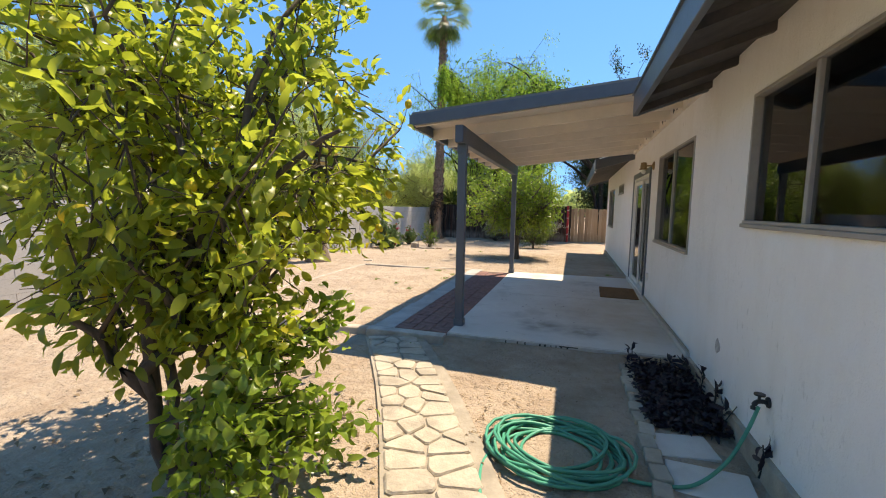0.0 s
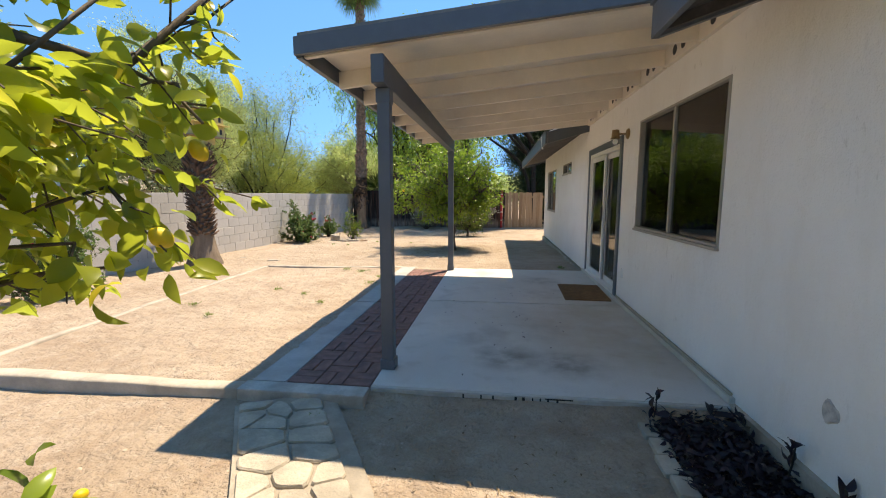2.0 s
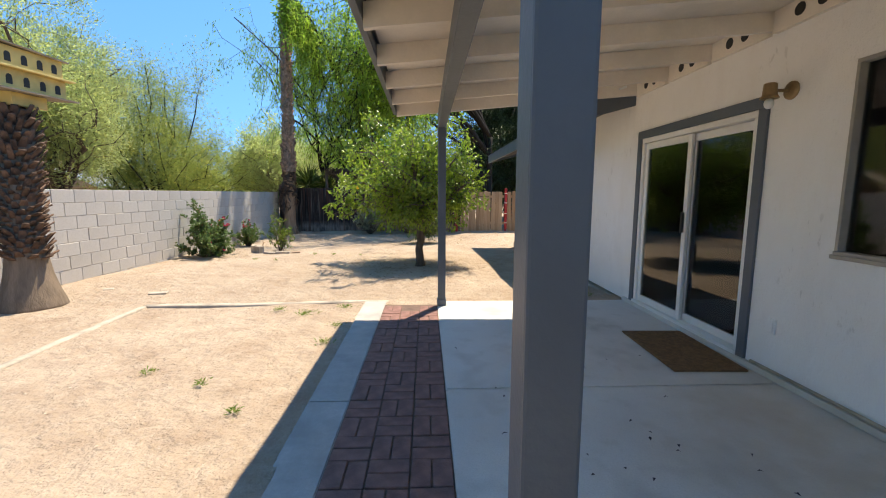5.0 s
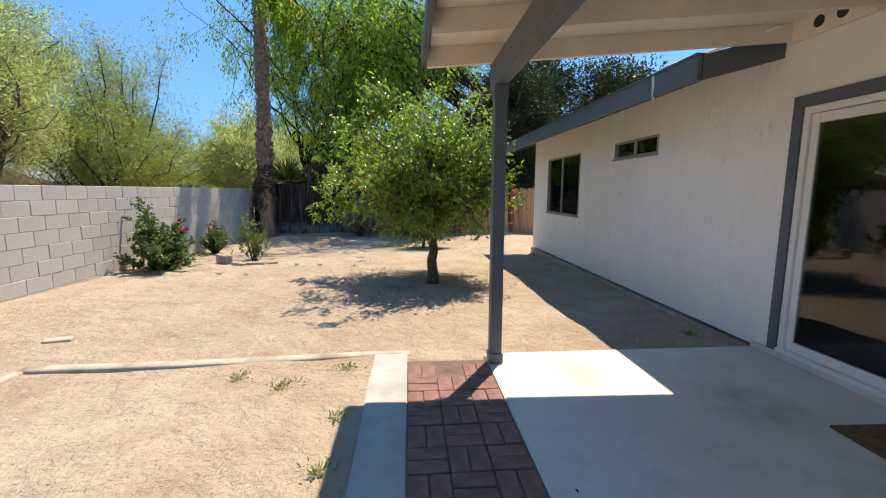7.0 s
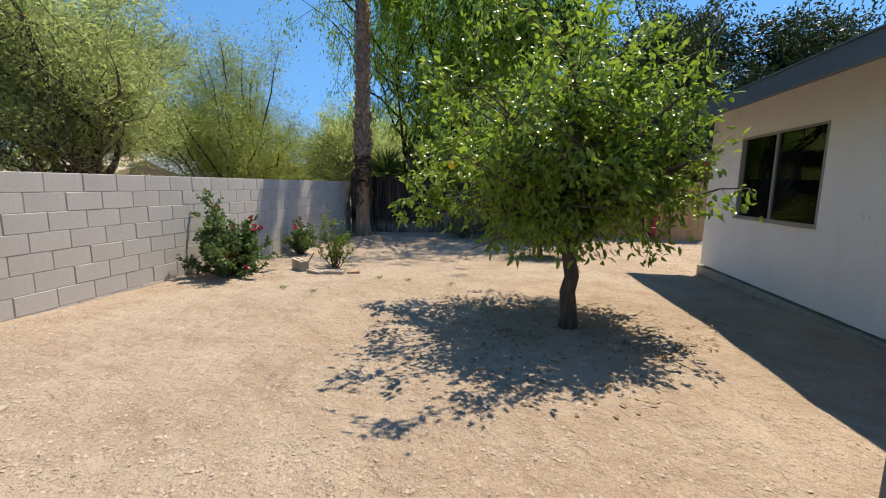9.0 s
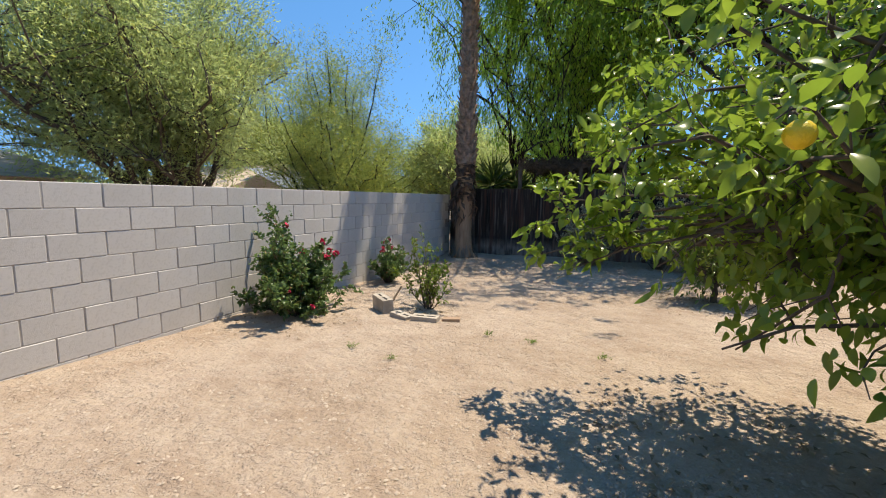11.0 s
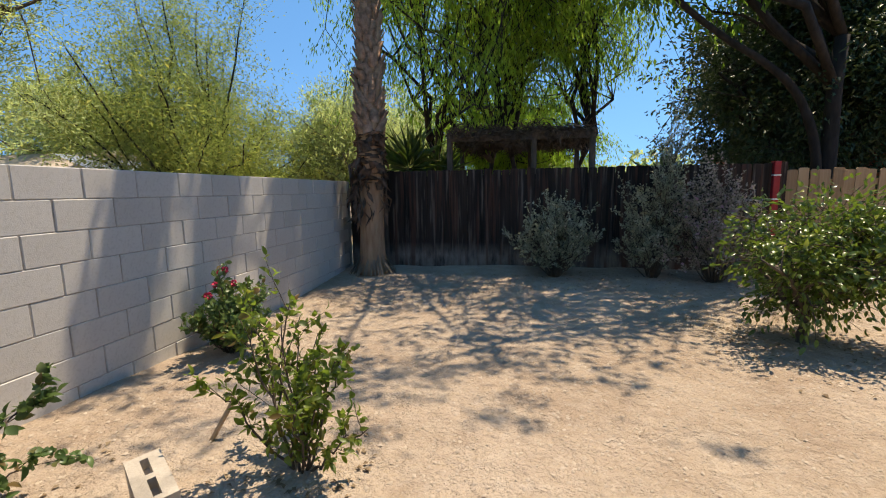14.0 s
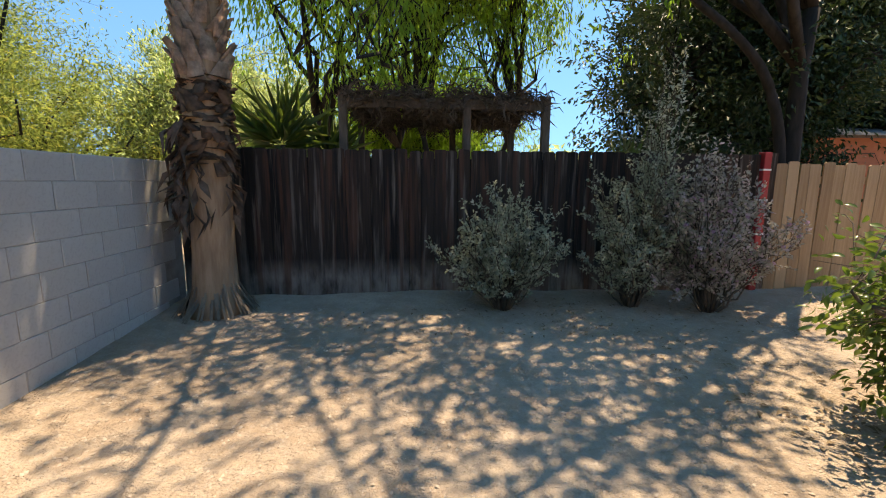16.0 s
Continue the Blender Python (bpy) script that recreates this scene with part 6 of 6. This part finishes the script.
def litter(name, label, cx, cy, rx, ry, n, seed, material, size, wide, level=None):
    """Dry leaves scattered over the dirt."""
    rng = np.random.default_rng(seed)
    a = rng.uniform(0, math.tau, n)
    r = rng.uniform(0, 1, n) ** 0.55 * (1 + 0.35 * np.sin(a * 3 + seed))
    x, y = cx + np.cos(a) * r * rx, cy + np.sin(a) * r * ry
    z = np.array([ground_height(p, q) for p, q in zip(x, y)]) + 0.006 if level is None else np.full(n, level)
    way = np.stack([np.cos(a * 7), np.sin(a * 7), rng.uniform(-0.1, 0.25, n)], 1)
    tagged(new(name, leaf_mesh(name, np.stack([x, y, z], 1), way, size, wide, rng, material, flat=0.85)), label, "leaf litter", "", "stuff")


def ground_height(x, y):
    z = float(ground_z(x, y))
    if -7 < x < 1.6 and -3 < y < 21:
        z += 0.035 * noise.noise((x * 0.6, y * 0.6, 0)) + 0.016 * noise.noise((x * 2.1, y * 2.1, 3)) + 0.007 * noise.noise((x * 5.5, y * 5.5, 7))
    return z


litter("leaf_litter", "dry fallen leaves under the lemon tree", -2.2, 1.5, 1.3, 1.3, 300, 301, L_DRY, 0.06, 0.028)
litter("leaf_litter", "dry fallen leaves under the orange tree", -1.5, 11.9, 1.35, 1.2, 420, 302, L_DRY, 0.055, 0.026)
litter("leaf_litter", "dry fallen leaves under the young citrus", -1.4, 17.1, 1.2, 1.1, 260, 303, L_DRY, 0.055, 0.026)
litter("leaf_litter", "dry rose leaves under the bushes", -6.1, 13.5, 0.7, 0.9, 110, 304, L_DRY, 0.04, 0.02)
litter("leaf_litter", "dry leaves in the rose bed", -4.95, 14.4, 0.42, 0.4, 130, 305, L_DRY, 0.04, 0.018)
litter("leaf_litter", "dry leaves along the fence", -2.6, 19.0, 2.2, 0.7, 260, 306, L_DRY, 0.05, 0.022)
litter("leaf_litter", "straw scraps beside the flagstones", -0.55, 2.6, 0.35, 0.9, 160, 307, L_DRY, 0.05, 0.01)

litter("leaf_litter", "a few dark leaf scraps on the patio", -0.2, 6.2, 0.95, 1.75, 34, 308, L_PURPLE, 0.03, 0.014, 0.026)
litter("leaf_litter", "pale scraps and twigs on the dirt before the patio", -0.3, 3.5, 0.8, 0.6, 60, 309, L_DRY, 0.04, 0.012)


def tar_drips():
    """Black tar that ran down the front edge of the patio."""
    rng = np.random.default_rng(12)
    bm = bmesh.new()
    for i, x in enumerate((-0.62, -0.5, -0.42, -0.27, -0.22, -0.16, -0.11, -0.06, 0.0)):
        w, d = rng.uniform(0.004, 0.010), rng.uniform(0.03, 0.075)
        bm_box(bm, x - w, 4.2895, 0.008 - d, x + w, 4.2915, 0.008)
    bm_box(bm, -0.08, 4.2895, 0.0, 0.10, 4.2915, 0.009)
    tagged(new("tar_stain", mesh_of(bm, M_TAR, False, "tar_stain")), "black tar drips on the concrete patio edge", "stain", "", "structure")


tar_drips()


def gravel():
    """Loose pebbles over the yard, one joined sheet."""
    rng = np.random.default_rng(77)
    n = 60000
    x = rng.uniform(-6.7, 0.9, n)
    y = np.where(rng.uniform(size=n) < 0.07, rng.uniform(0.2, 9.0, n), 9.3 + 10.2 * rng.uniform(size=n) ** 1.25)
    ok = ~((y < 4.4) & (x > 0.4)) & ~((y > 4.1) & (y < 9.2) & (x > -2.25))
    x, y = x[ok], y[ok]
    n = len(x)
    z = np.array([ground_height(p, q) for p, q in zip(x, y)])
    s = (0.003 + 0.010 * rng.uniform(size=n) ** 3)[:, None]
    base = np.stack([x, y, z + 0.002], 1)
    dirs = np.array([[1, 0, 0], [0.3, 0.95, 0], [-0.8, 0.6, 0], [-0.8, -0.6, 0], [0.3, -0.95, 0], [0.05, 0.05, 0.75]], float)
    v = base[:, None] + (dirs[None] + rng.normal(size=(n, 6, 3)) * 0.2) * s[:, None]
    f = np.array([[0, 1, 5], [1, 2, 5], [2, 3, 5], [3, 4, 5], [4, 0, 5]])
    faces = (np.arange(n)[:, None, None] * 6 + f[None]).reshape(-1, 3)
    tagged(new("gravel", raw_mesh("gravel", v.reshape(-1, 3), faces, M_PEBBLE)), "loose small tan pebbles over the dirt", "gravel", "", "stuff")


M_PEBBLE = simple("pebble", (0.43, 0.345, 0.27), 0.9, var=0.22, island=True, bump=0)
gravel()
for i, (x, y) in enumerate(((-2.35, 3.2), (-3.3, 2.9))):
    bm = bmesh.new()
    bmesh.ops.create_uvsphere(bm, u_segments=14, v_segments=10, radius=0.028, matrix=Matrix.Diagonal((1, 1, 1.2, 1)))
    tagged(part("fallen_lemon", bm, M_LEMON, None, at=pose(x, y, ground_height(x, y) + 0.026, 80, 0, 50 * i), smooth=True), "fallen yellow lemon on the dirt", "lemon", "fallen lemons")


# ---------------------------------------------------------------- counted pieces of walls and floors
def brick_strip():
    root = structure("brick_strip", box(-1.902, 4.312, -0.15, -1.272, 9.0, 0.0), M_SAND, "strip of dark red pavers in basket weave", "paving")
    rng = random.Random(6)
    me = mesh_of(box(-0.1, -0.0485, -0.04, 0.1, 0.0485, 0.0, 0.004), M_BRICK, name="brick")
    p = 0.2085
    for j in range(22):
        for i in range(3):
            cx, cy = -1.90 + 0.105 + i * p, 4.315 + 0.105 + j * p
            if j == 21 and i == 1:
                continue
            for k in (-1, 1):
                tilt = (rng.uniform(-0.7, 0.7), rng.uniform(-0.7, 0.7))
                z = 0.012 + rng.uniform(-0.004, 0.003)
                if (i + j) % 2:
                    m = pose(cx + k * 0.052, cy, z, *tilt, 90 + rng.uniform(-0.8, 0.8))
                else:
                    m = pose(cx, cy + k * 0.052, z, *tilt, rng.uniform(-0.8, 0.8))
                part("brick", me, None, root, at=m)


brick_strip()
flagstone_path()
block_wall()
back_fence()
tan_fence()
